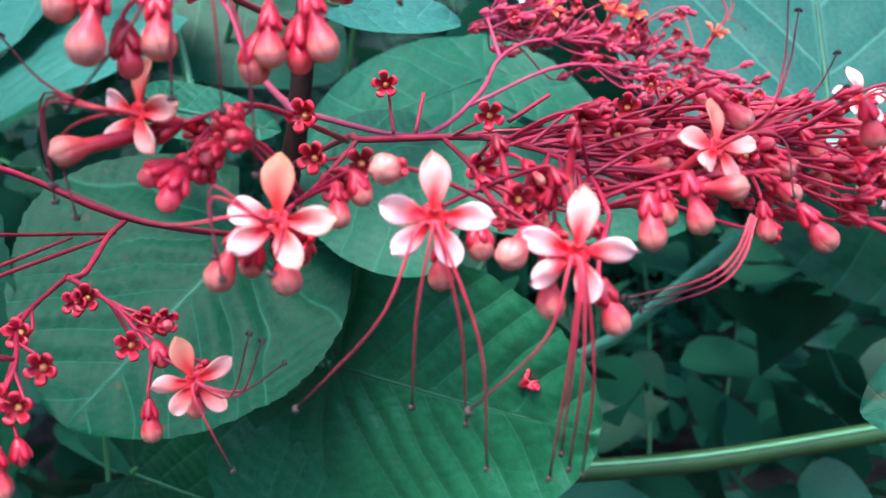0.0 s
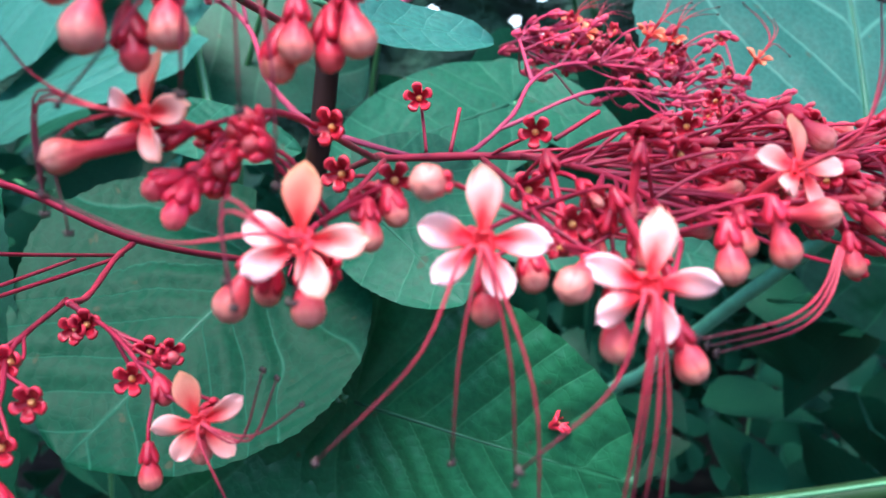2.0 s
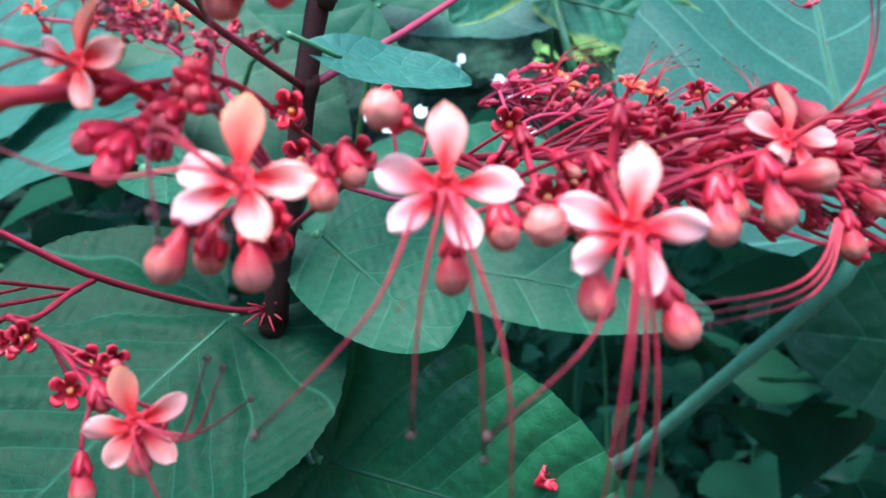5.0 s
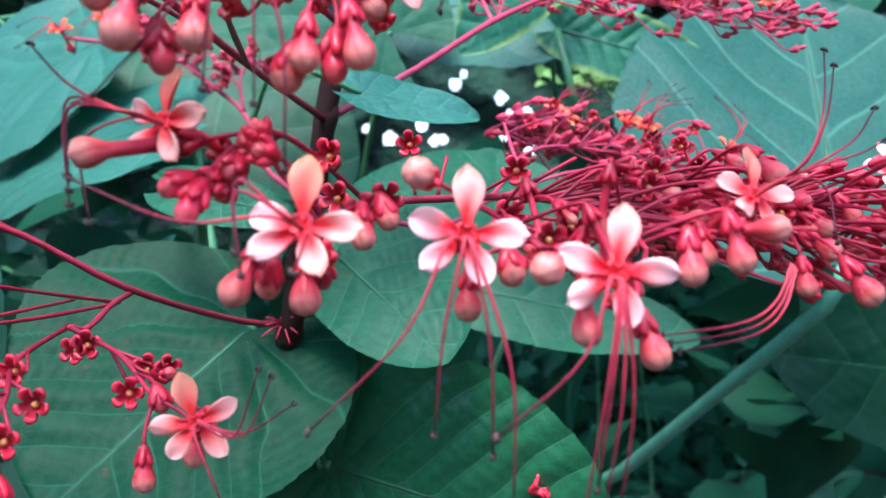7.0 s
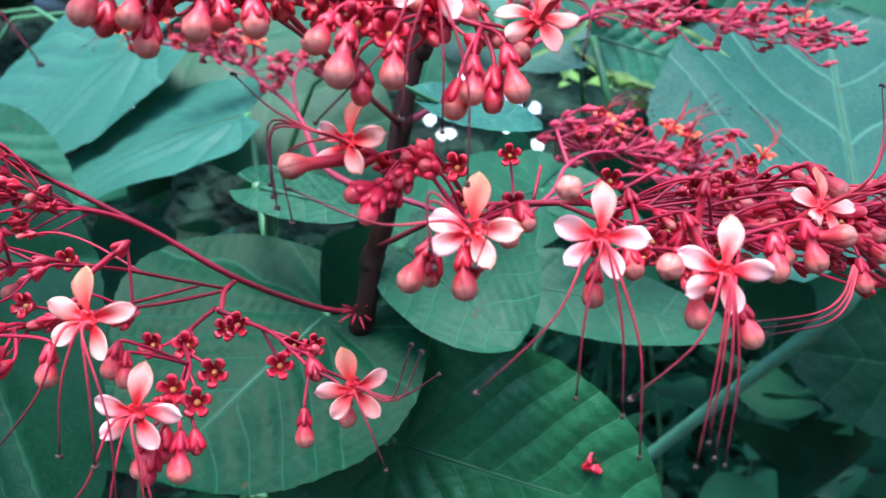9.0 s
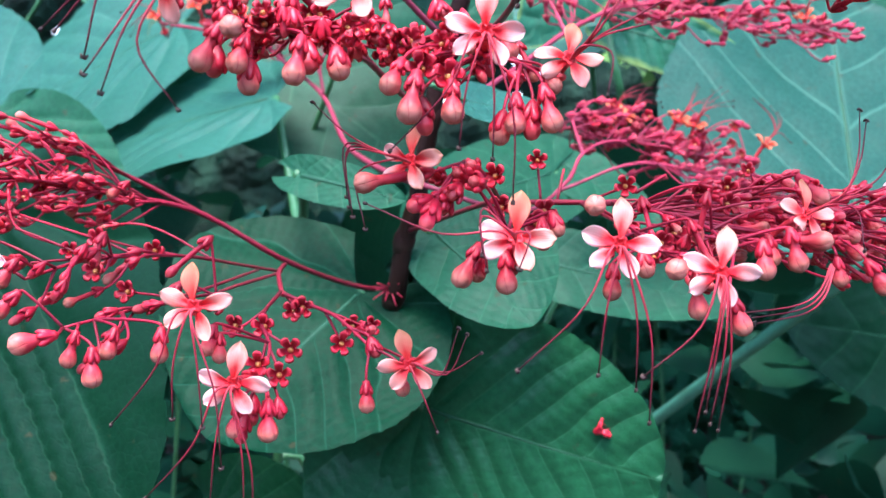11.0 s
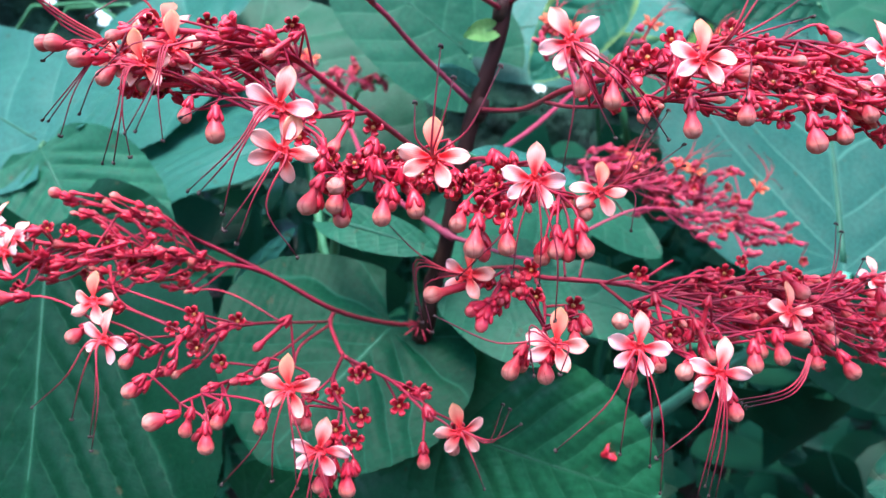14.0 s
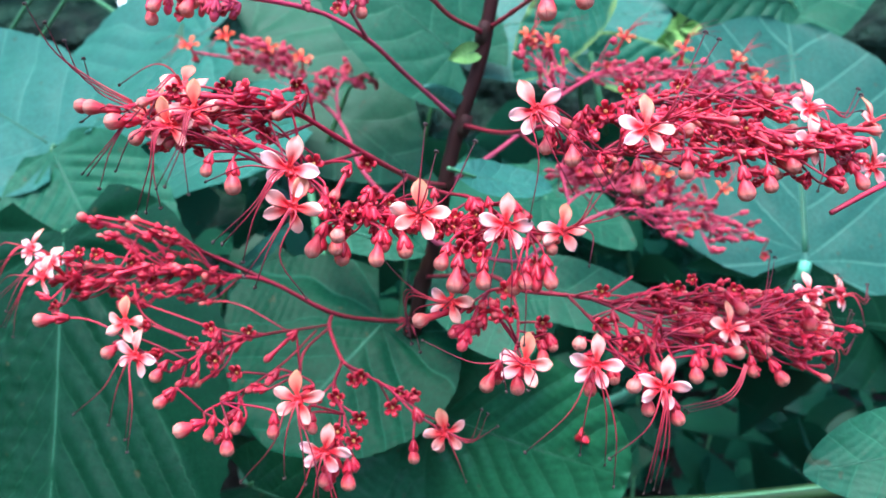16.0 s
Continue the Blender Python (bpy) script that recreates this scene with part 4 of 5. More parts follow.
c.flower((-0.073, 0.123, 0.9468), -6, 2, -2, "hang", 1.02, 0)
c.flower((-0.135, 0.140, 0.9758), -15, 12, 0, None, 0.95, 1)
c.flower((-0.131, 0.137, 0.9668), -20, 5, -10, "hang", 0.95, 0)
for p, y, t in (((-0.1679, 0.1600, 0.9834), -35, 10), ((-0.1677, 0.1650, 0.9870), -20, 35), ((-0.1758, 0.1700, 0.9902), -45, 20)):
    c.flower(p, y, t, 0, "left", 0.85, 0)
for p, w, s in (((-0.0875, 0.1220, 0.9520), (0, -0.2, -1), 1.0), ((-0.0662, 0.1250, 0.9368), (0.1, -0.2, -1), 1.0), ((-0.0732, 0.1270, 0.9362), (-0.1, -0.2, -1), 0.9), ((-0.0479, 0.1400, 0.9395), (0.1, -0.2, -1), 0.95),
                ((-0.0404, 0.1400, 0.9436), (0.2, -0.2, -1), 0.85), ((-0.0801, 0.1300, 0.9521), (-0.2, -0.2, -1), 0.9), ((-0.1111, 0.1140, 0.9541), (-1, -0.5, -0.3), 1.05), ((-0.1192, 0.1220, 0.9586), (-0.7, -0.3, -0.8), 1.0),
                ((-0.0998, 0.1200, 0.9469), (0.1, -0.2, -1), 0.95), ((-0.1054, 0.1220, 0.9497), (-0.2, -0.2, -1), 0.85), ((-0.1599, 0.1400, 0.9749), (-1, -0.3, -0.1), 1.05), ((-0.1403, 0.1400, 0.9662), (-0.6, -0.3, -0.5), 1.0),
                ((-0.1672, 0.1900, 0.9982), (-1, -0.1, 0.3), 0.9), ((-0.1230, 0.1300, 0.9633), (-0.5, -0.2, -0.8), 0.9)):
    c.bud(p, w, None, s)
for p, y, k in (((-0.0669, 0.1650, 0.9555), 5, 0.95), ((-0.0730, 0.1500, 0.9533), -10, 0.95), ((-0.0650, 0.1400, 0.9505), 0, 0.95), ((-0.0558, 0.1550, 0.9494), 5, 0.95), ((-0.0537, 0.1580, 0.9531), 10, 0.9), ((-0.0796, 0.1500, 0.9530), -15, 0.9), ((-0.1098, 0.1450, 0.9642), -10, 0.9),
                ((-0.1049, 0.1700, 0.9666), 0, 0.9), ((-0.1150, 0.1600, 0.9699), -15, 0.9), ((-0.1296, 0.2000, 0.9726), 0, 1.0), ((-0.0493, 0.1550, 0.9539), 30, 0.8)):
    c.star(p, y, 12, k)
c.mass((-0.1100, 0.1600, 0.9671), (-0.1211, 0.1320, 0.9589), 13, 0.0030, (0.45, 0.25, 0.05, 0.25), (-0.8, -0.4, -0.5), 0.6, 0.95, 31, 0.009)
c.mass((-0.0953, 0.1500, 0.9618), (-0.1061, 0.1250, 0.9505), 9, 0.0026, (0.5, 0.2, 0.05, 0.25), (-0.6, -0.4, -0.7), 0.6, 0.95, 32, 0.009)
c.mass((-0.1277, 0.2000, 0.9769), (-0.1674, 0.1650, 0.9824), 74, 0.0050, (0.30, 0.16, 0.07, 0.47), (-1, -0.1, 0.0), 0.6, 0.92, 33, 0.018)
c.mass((-0.1353, 0.2050, 0.9890), (-0.1643, 0.1900, 0.9954), 22, 0.003, (0.6, 0.3, 0.05, 0.05), (-1, -0.1, 0.3), 0.4, 0.85, 34, 0.02)
for p, y in (((-0.0709, 0.1350, 0.9481), 0), ((-0.0657, 0.1320, 0.9468), 5), ((-0.0690, 0.1650, 0.9546), -10), ((-0.1044, 0.1500, 0.9593), -20)):
    c.star(p, y, 12, 0.92)
for p, w, k, s in (((-0.0657, 0.1240, 0.9370), (0.1, -0.2, -1), BUDS, 1.0), ((-0.0721, 0.1270, 0.9352), (-0.1, -0.2, -1), YOUNGS, 1.1), ((-0.0706, 0.1300, 0.9381), (0, -0.2, -1), YOUNGS, 1.0), ((-0.0649, 0.1300, 0.9395), (0.2, -0.2, -1), YOUNGS, 1.0),
                   ((-0.0472, 0.1450, 0.9503), (0.3, -0.3, -0.6), YOUNGS, 1.0), ((-0.0493, 0.1550, 0.9531), (1, -0.3, 0.1), YOUNGS, 1.0), ((-0.0777, 0.1300, 0.9506), (0.1, -0.3, -1), BUDS, 0.8), ((-0.0987, 0.1250, 0.9512), (-0.2, -0.3, -1), BUDS, 0.9)):
    c.bud(p, w, k, s)

for k in range(9):
    a = radians(40 * k + 15)
    d = V((math.cos(a) * 0.006, -0.0045, math.sin(a) * 0.0042 - 0.0005)) * (0.7 + 0.07 * (k * 5 % 9))
    q = V((-0.0545, 0.2935, 0.9425))
    part("pedicel", rod("pedicel", [c.put(q), c.put(q + d * 0.5 + V((0, -0.001, 0.0006))), c.put(q + d)], 0.00042, 0.00024, 6, 5, STALK_DARK), c.top)

# ---- middle branch, with hanging buds ----
c = Cluster("crimson branch with hanging peach buds and pink flowers", (-0.0423, 0.2875, 1.0076))
c.arm([(-0.0423, 0.2875, 1.0076), (-0.0532, 0.2250, 1.0150), (-0.0638, 0.1750, 1.0243), (-0.0761, 0.1500, 1.0332), (-0.0896, 0.1300, 1.0417), (-0.1100, 0.1200, 1.0434), (-0.1283, 0.1180, 1.0393)], 0.0012, 0.0006, n=26)
c.arm([(-0.0532, 0.2250, 1.0150), (-0.0450, 0.1700, 1.0172), (-0.0353, 0.1400, 1.0191), (-0.0229, 0.1270, 1.0132), (-0.0138, 0.1300, 1.0113)], 0.0008, 0.0004)
c.arm([(-0.0570, 0.2000, 1.0182), (-0.0602, 0.1500, 1.0175), (-0.0633, 0.1250, 1.0155), (-0.0710, 0.1120, 1.0144)], 0.0007, 0.0004)
c.arm([(-0.0700, 0.1600, 1.0288), (-0.0788, 0.1350, 1.0267), (-0.0873, 0.1200, 1.0258), (-0.0993, 0.1200, 1.0294)], 0.0007, 0.0004)
c.flower((-0.028, 0.111, 1.016), -2, 2, -2, "hang", 1.0, 0)
c.flower((-0.050, 0.094, 1.0198), -4, 8, 0, "rise", 1.0, 1, None, 0)
c.flower((-0.0115, 0.124, 1.0138), 14, 22, -6, "up", 0.95, 1)
c.flower((-0.082, 0.098, 1.0278), -10, 4, -12, "left", 1.02, 0)
c.flower((-0.0808, 0.0970, 1.0189), 8, 2, -14, "curl", 1.0, 1, None, 0)
for p, y, t in (((-0.1101, 0.1180, 1.0398), 5, 10), ((-0.1157, 0.1150, 1.0352), -20, 0), ((-0.1224, 0.1200, 1.0375), -30, 15), ((-0.1165, 0.1300, 1.0460), -10, 50)):
    c.flower(p, y, t, rng.uniform(-20, 20), "left", 0.95, 1)
for p, w, s in (((-0.0403, 0.1050, 1.0010), (-0.1, -0.5, -1), 1.1), ((-0.0329, 0.1080, 1.0014), (0.1, -0.4, -1), 1.0), ((-0.0215, 0.1150, 1.0004), (0, -0.3, -1), 0.9), ((-0.0148, 0.1150, 1.0012), (0.3, -0.3, -1), 1.05),
                ((-0.0441, 0.1080, 1.0056), (-0.3, -0.5, -0.8), 0.9), ((-0.0604, 0.1050, 1.0062), (-0.1, -0.4, -1), 1.05), ((-0.0710, 0.1080, 1.0077), (-0.2, -0.4, -1), 0.9), ((-0.0765, 0.1050, 1.0075), (-0.4, -0.3, -1), 1.05),
                ((-0.0697, 0.0980, 1.0126), (0, -1, -0.2), 1.05), ((-0.1370, 0.1180, 1.0387), (-1, -0.3, 0.1), 1.05), ((-0.1301, 0.1150, 1.0356), (-1, -0.4, -0.1), 1.1), ((-0.1408, 0.1220, 1.0387), (-1, 0, 0), 1.0), ((-0.1243, 0.1150, 1.0317), (-0.6, -0.4, -0.8), 0.95),
                ((-0.0987, 0.1130, 1.0212), (0.1, -0.3, -1), 1.1), ((-0.1061, 0.1150, 1.0245), (-0.2, -0.3, -1), 0.85)):
    c.bud(p, w, None, s)
for p, w in (((-0.0697, 0.1120, 1.0045), (0, -0.2, -1)), ((-0.0760, 0.1120, 1.0070), (-0.1, -0.2, -1)), ((-0.0378, 0.1120, 0.9992), (0.2, -0.2, -1)), ((-0.0240, 0.1180, 0.9984), (-0.1, -0.2, -1)), ((-0.0182, 0.1180, 0.9998), (0, -0.3, -1)), ((-0.0534, 0.1100, 1.0078), (0.2, -0.3, -1)), ((-0.0592, 0.1120, 1.0087), (0.1, -0.3, -1))):
    c.bud(p, w, YOUNGS, 1.2)
for p, y, k in (((-0.0685, 0.1650, 1.0251), 0, 1.0), ((-0.0645, 0.1400, 1.0180), 0, 1.0), ((-0.0389, 0.1100, 1.0090), -5, 1.0), ((-0.0341, 0.1120, 1.0080), 5, 1.0), ((-0.0939, 0.1300, 1.0338), -10, 0.9),
                ((-0.0805, 0.1300, 1.0270), 10, 0.9), ((-0.0674, 0.1120, 1.0154), 0, 0.9), ((-0.0736, 0.1150, 1.0175), -10, 0.9), ((-0.0581, 0.1150, 1.0149), 0, 0.9), ((-0.0812, 0.1200, 1.0217), 20, 0.9)):
    c.star(p, y, 14, k)
c.mass((-0.0926, 0.1300, 1.0400), (-0.1239, 0.1180, 1.0360), 66, 0.0046, (0.30, 0.16, 0.07, 0.47), (-1, -0.3, -0.1), 0.6, 0.95, 41, 0.018)
c.mass((-0.0772, 0.1150, 1.0151), (-0.0327, 0.1200, 1.0143), 62, 0.0030, (0.16, 0.03, 0.04, 0.77), (0, -0.4, -0.9), 0.7, 0.95, 42, 0.009)
c.mass((-0.0324, 0.1250, 1.0136), (-0.0139, 0.1280, 1.0097), 12, 0.0026, (0.5, 0.2, 0.1, 0.2), (0.4, -0.4, -0.7), 0.7, 0.9, 43, 0.009)

for k in range(4):
    d = V((0.002 * k, 0.0015 * k, -0.0022 * k))
    curve = [(-0.1270, 0.1200, 1.0409), (-0.1353, 0.1150, 1.0458), (-0.1431, 0.1100, 1.0523), (-0.1477, 0.1050, 1.0626)]
    part("stamen", stamen_mesh([c.put(V(q) + d * (0.3 + 0.5 * i)) for i, q in enumerate(curve)]), c.top)

# ---- upper right branch ----
c = Cluster("dense crimson branch full of long red buds and pink flowers", (-0.0361, 0.2860, 1.0350))
c.arm([(-0.0361, 0.2860, 1.0350), (-0.0225, 0.2300, 1.0349), (-0.0142, 0.1700, 1.0399), (0.0046, 0.1400, 1.0439), (0.0353, 0.1350, 1.0430), (0.0619, 0.1300, 1.0414)], 0.0012, 0.0006, n=26)
c.arm([(-0.0186, 0.2000, 1.0366), (-0.0159, 0.1500, 1.0339), (-0.0050, 0.1250, 1.0346), (0.0077, 0.1150, 1.0369)], 0.0007, 0.0004)
c.arm([(0.0000, 0.1500, 1.0428), (0.0167, 0.1400, 1.0510), (0.0389, 0.1400, 1.0533), (0.0568, 0.1400, 1.0513)], 0.0007, 0.0005)
c.flower((-0.023, 0.107, 1.0458), -8, 2, 32, "hang", 1.0, 0)
c.flower((0.002, 0.096, 1.0432), 8, 20, -3, "up", 1.0, 2)
c.flower((0.053, 0.129, 1.0510), 25, 8, 0, "right", 1.0, 0)
c.flower((0.0525, 0.1240, 1.0416), 25, 0, -10, "right", 0.95, 0)
c.flower((0.0704, 0.1250, 1.0366), 40, 10, 10, "right", 0.95, 0)
c.flower((0.0757, 0.1400, 1.0486), 50, 30, 0, "right", 0.9, 1)
for p, w, s in (((-0.0195, 0.1120, 1.0364), (-0.2, -0.3, -1), 0.85), ((-0.0131, 0.1080, 1.0343), (0, -0.3, -1), 1.0), ((0.0019, 0.0980, 1.0292), (0.1, -0.3, -1), 1.0), ((0.0157, 0.1080, 1.0328), (-0.1, -0.3, -1), 0.95), ((0.0329, 0.1120, 1.0284), (0.2, -0.3, -1), 1.1),
                ((0.0397, 0.1140, 1.0303), (0.2, -0.3, -1), 0.9), ((0.0464, 0.1180, 1.0356), (0.3, -0.3, -0.9), 0.95), ((0.0606, 0.1200, 1.0308), (0.2, -0.3, -1), 0.9), ((0.0661, 0.1200, 1.0322), (0.5, -0.3, -0.8), 0.95), ((-0.0058, 0.1100, 1.0313), (0, -0.2, -1), 0.75)):
    c.bud(p, w, None, s)
for p, y in (((-0.0010, 0.1350, 1.0465), -5), ((0.0077, 0.1500, 1.0528), -10), ((0.0238, 0.1300, 1.0485), 5), ((-0.0086, 0.1300, 1.0402), 0), ((-0.0042, 0.1350, 1.0434), 10)):
    c.star(p, y, 10, 1.0)
c.mass((-0.0133, 0.1350, 1.0397), (0.0112, 0.1120, 1.0387), 22, 0.0035, (0.35, 0.15, 0.05, 0.45), (0.3, -0.4, -0.7), 0.8, 0.95, 51, 0.009)
c.mass((0.0139, 0.1250, 1.0427), (0.0694, 0.1250, 1.0381), 84, 0.0046, (0.30, 0.16, 0.07, 0.47), (1, -0.3, -0.1), 0.6, 0.95, 52, 0.018)
c.mass((0.0121, 0.1400, 1.0491), (0.0552, 0.1400, 1.0512), 34, 0.0035, (0.34, 0.22, 0.05, 0.39), (1, -0.1, 0.1), 0.45, 0.92, 53, 0.018)
part("pedicel", rod("pedicel", [c.put((0.0564, 0.1150, 1.0243)), c.put((0.0645, 0.1180, 1.0286)), c.put((0.0721, 0.1200, 1.0326))], 0.0007, 0.0008, 6, 6, STALK), c.top)

# ---- branches behind the stem ----
c = Cluster("red branch behind the stem, coloured pinkish for haze, with small orange flowers", (-0.0423, 0.2875, 1.0076), True)
c.arm([(-0.0423, 0.2875, 1.0076), (-0.0145, 0.3050, 1.0275), (0.0147, 0.3400, 1.0526), (0.0455, 0.3600, 1.0671), (0.0928, 0.3700, 1.0652), (0.1389, 0.3700, 1.0594)], 0.0014, 0.0007, n=26)
c.arm([(0.0102, 0.3350, 1.0487), (0.0046, 0.3450, 1.0617), (-0.0028, 0.3500, 1.0712)], 0.0010, 0.0006)
c.mass((0.0113, 0.3450, 1.0663), (-0.0060, 0.3500, 1.0752), 18, 0.0055, (0.6, 0.3, 0.0, 0.1), (-0.3, 0, 0.8), 0.7, 1.05, 61)
c.mass((0.0328, 0.3550, 1.0681), (0.1387, 0.3700, 1.0608), 84, 0.0075, (0.5, 0.16, 0.0, 0.34), (0.9, -0.1, 0.2), 0.7, 1.1, 62)
for p in ((-0.0049, 0.3500, 1.0794), (0.0067, 0.3500, 1.0774), (0.0454, 0.3600, 1.0834), (0.0778, 0.3650, 1.0801), (0.1080, 0.3700, 1.0765), (0.1213, 0.3700, 1.0671)):
    c.flower(p, rng.uniform(-30, 50), 50, rng.uniform(-40, 40), "up", 0.85, 3)
c = Cluster("red lower branch behind the stem, coloured pinkish for haze, in bud", (-0.0438, 0.2720, 0.9840), True)
c.arm([(-0.0438, 0.2720, 0.9840), (-0.0079, 0.2850, 0.9756), (0.0119, 0.3100, 0.9872), (0.0207, 0.3300, 0.9997), (0.0379, 0.3400, 1.0059), (0.0805, 0.3550, 1.0015), (0.1028, 0.3580, 0.9982)], 0.0010, 0.0005, n=26)
c.arm([(0.0203, 0.3300, 0.9993), (0.0183, 0.3350, 1.0059), (0.0162, 0.3400, 1.0132)], 0.0010, 0.0006)
c.arm([(0.0089, 0.3050, 0.9840), (0.0476, 0.3350, 0.9971), (0.0958, 0.3500, 0.9894), (0.1311, 0.3550, 0.9835)], 0.0008, 0.0005)
c.mass((0.0184, 0.3500, 1.0150), (0.0932, 0.3550, 1.0022), 100, 0.0070, (0.5, 0.16, 0.0, 0.34), (0.9, -0.1, 0.2), 0.7, 1.1, 63)
c.mass((0.0584, 0.3450, 0.9965), (0.1219, 0.3550, 0.9844), 54, 0.0060, (0.5, 0.16, 0.0, 0.34), (0.9, -0.1, 0.1), 0.7, 1.1, 64)
for p in ((0.0397, 0.3500, 1.0169), (0.0632, 0.3500, 1.0168), (0.0712, 0.3520, 1.0151), (0.1037, 0.3550, 1.0086), (0.0354, 0.3500, 1.0184)):
    c.flower(p, rng.uniform(-30, 50), 50, rng.uniform(-40, 40), "up", 0.85, 3)
c = Cluster("slender red branch far back, coloured pinkish for haze, in small buds", (-0.0438, 0.2720, 0.9840), True)
c.arm([(-0.0438, 0.2720, 0.9840), (-0.0672, 0.3600, 0.9878), (-0.0927, 0.4400, 0.9991), (-0.1122, 0.4850, 1.0258), (-0.1329, 0.4900, 1.0417), (-0.1529, 0.4950, 1.0544), (-0.1842, 0.5000, 1.0614), (-0.2145, 0.5000, 1.0645)], 0.0017, 0.0010, n=30)
c.arm([(-0.1122, 0.4850, 1.0258), (-0.1155, 0.4870, 1.0440), (-0.1103, 0.4900, 1.0535), (-0.0997, 0.4900, 1.0505)], 0.0011, 0.0007)
c.mass((-0.1093, 0.4900, 1.0554), (-0.0940, 0.4900, 1.0480), 13, 0.0050, (0.7, 0.0, 0.0, 0.3), (0.4, -0.3, -0.4), 0.8, 1.35, 71, 0.012)
c.mass((-0.1236, 0.4900, 1.0434), (-0.1281, 0.4900, 1.0596), 16, 0.0050, (0.7, 0.0, 0.0, 0.3), (-0.2, -0.3, 0.1), 0.9, 1.35, 72, 0.012)
c.mass((-0.1457, 0.4950, 1.0616), (-0.1844, 0.5000, 1.0673), 44, 0.0060, (0.6, 0.2, 0.0, 0.2), (-0.6, -0.3, 0.1), 0.9, 1.3, 73, 0.02)
for p in ((-0.1922, 0.5000, 1.0760), (-0.1394, 0.4900, 1.0644), (-0.1629, 0.4950, 1.0703), (-0.2164, 0.5000, 1.0688)):
    c.flower(p, rng.uniform(-50, 10), 40, 0, "left", 1.1, 3)
c = Cluster("upper crimson branch crossing above the leaves", (-0.0403, 0.2860, 1.0381), True)
c.arm([(-0.0403, 0.2860, 1.0381), (-0.0620, 0.2600, 1.0550), (-0.0759, 0.2300, 1.0664), (-0.0933, 0.2150, 1.0742), (-0.1151, 0.1700, 1.0739), (-0.1236, 0.1400, 1.0710)], 0.0013, 0.0007, n=26)
c.arm([(-0.0759, 0.2300, 1.0664), (-0.0807, 0.2100, 1.0746), (-0.0834, 0.1800, 1.0789)], 0.0008, 0.0005)
c.mass((-0.1229, 0.1300, 1.0663), (-0.1037, 0.1350, 1.0673), 22, 0.0026, (0.5, 0.2, 0.2, 0.1), (-0.2, -0.3, -0.9), 0.6, 0.95, 81)
c.mass((-0.0907, 0.1700, 1.0734), (-0.0746, 0.1750, 1.0741), 12, 0.0026, (0.6, 0.2, 0.1, 0.1), (0, -0.3, -0.9), 0.6, 0.95, 82)
c = Cluster("topmost pair of crimson arms on the stem", (-0.0302, 0.2860, 1.0755))
c.arm([(-0.0302, 0.2860, 1.0755), (-0.0447, 0.2600, 1.0790), (-0.0577, 0.2200, 1.0850), (-0.0845, 0.2000, 1.0939)], 0.0012, 0.0009)
c.arm([(-0.0272, 0.2860, 1.0781), (-0.0172, 0.2600, 1.0850), (-0.0070, 0.1900, 1.0905), (-0.0130, 0.1200, 1.0797)], 0.0012, 0.0007)
c.bud((-0.0234, 0.1000, 1.0689), (0, -0.3, -1), BUDS, 1.2)
c.bud((-0.0147, 0.1000, 1.0720), (0.3, -0.3, -1), BUDS, 1.2)

# ---- large leaves ----
LOW = (-0.084, 0.355, 0.62)
leaf((-0.0664, 0.3000, 0.9399), (-0.1120, 0.2500, 0.8954), (-0.1319, 0.3150, 0.9580), LEAF_TEAL, "broad green heart-shaped leaf below the flowers", [(-0.064, 0.318, 0.93)], 0.04, -0.05, 1, ripple=0.11, lobe=0.26, full=0.70, far=0.76, rate=1.2)
leaf((-0.0393, 0.3020, 0.8946), (0.0471, 0.2640, 0.8826), (0.0029, 0.2880, 0.9343), LEAF_VIVID, "large deep green leaf with sunken veins", [(-0.050, 0.315, 0.88), LOW], 0.02, -0.05, 2, ripple=0.115, lobe=0.40, full=0.58, rate=1.55)
leaf((-0.0424, 0.3100, 0.8897), (0.0088, 0.2700, 0.7967), (0.0363, 0.2850, 0.8696), LEAF_VIVID, "deep green leaf hanging under the large leaf", [(-0.052, 0.318, 0.87), LOW], 0.02, -0.05, 26, ripple=0.09, full=0.6, rate=1.9)
leaf((-0.0395, 0.3000, 0.9655), (-0.0032, 0.2560, 0.9415), (0.0199, 0.2650, 0.9607), LEAF, "mid-green leaf beside the stem", [(-0.0460, 0.302, 0.9615), (-0.0510, 0.294, 0.9560)], 0.05, -0.08, 3, lobe=0.16, far=0.58, full=0.58)
leaf((0.0082, 0.3700, 0.9486), (0.0961, 0.3500, 0.9382), (0.0450, 0.3450, 0.9251), LEAF, "green leaf in the shade of the flowers", [(-0.01, 0.38, 0.93), (-0.04, 0.36, 0.85), LOW], 0.05, -0.08, 13)
leaf((0.1835, 0.4300, 0.9618), (0.2014, 0.5500, 1.1206), (0.3026, 0.5000, 1.0435), LEAF_FAN, "very large pale green leaf with fanned veins", [(0.1807, 0.4400, 0.9417), (0.1653, 0.5400, 0.8797), (0.1280, 0.6400, 0.7982), (0.0686, 0.7400, 0.6967), (0.04, 0.85, 0.4), (0.02, 0.9, 0.0)], 0.05, -0.05, 4, True, 0.0040, ripple=0.06, lobe=0.10, full=0.62, slope=0.9)
leaf((0.1406, 0.1850, 0.9372), (0.0895, 0.1780, 0.9284), (0.1170, 0.1950, 0.9510), LEAF, "bright green leaf at the edge of the plant", [(0.3, 0.30, 0.9), (0.4, 0.35, 0.4), (0.4, 0.35, 0.0)], 0.05, -0.1, 5)
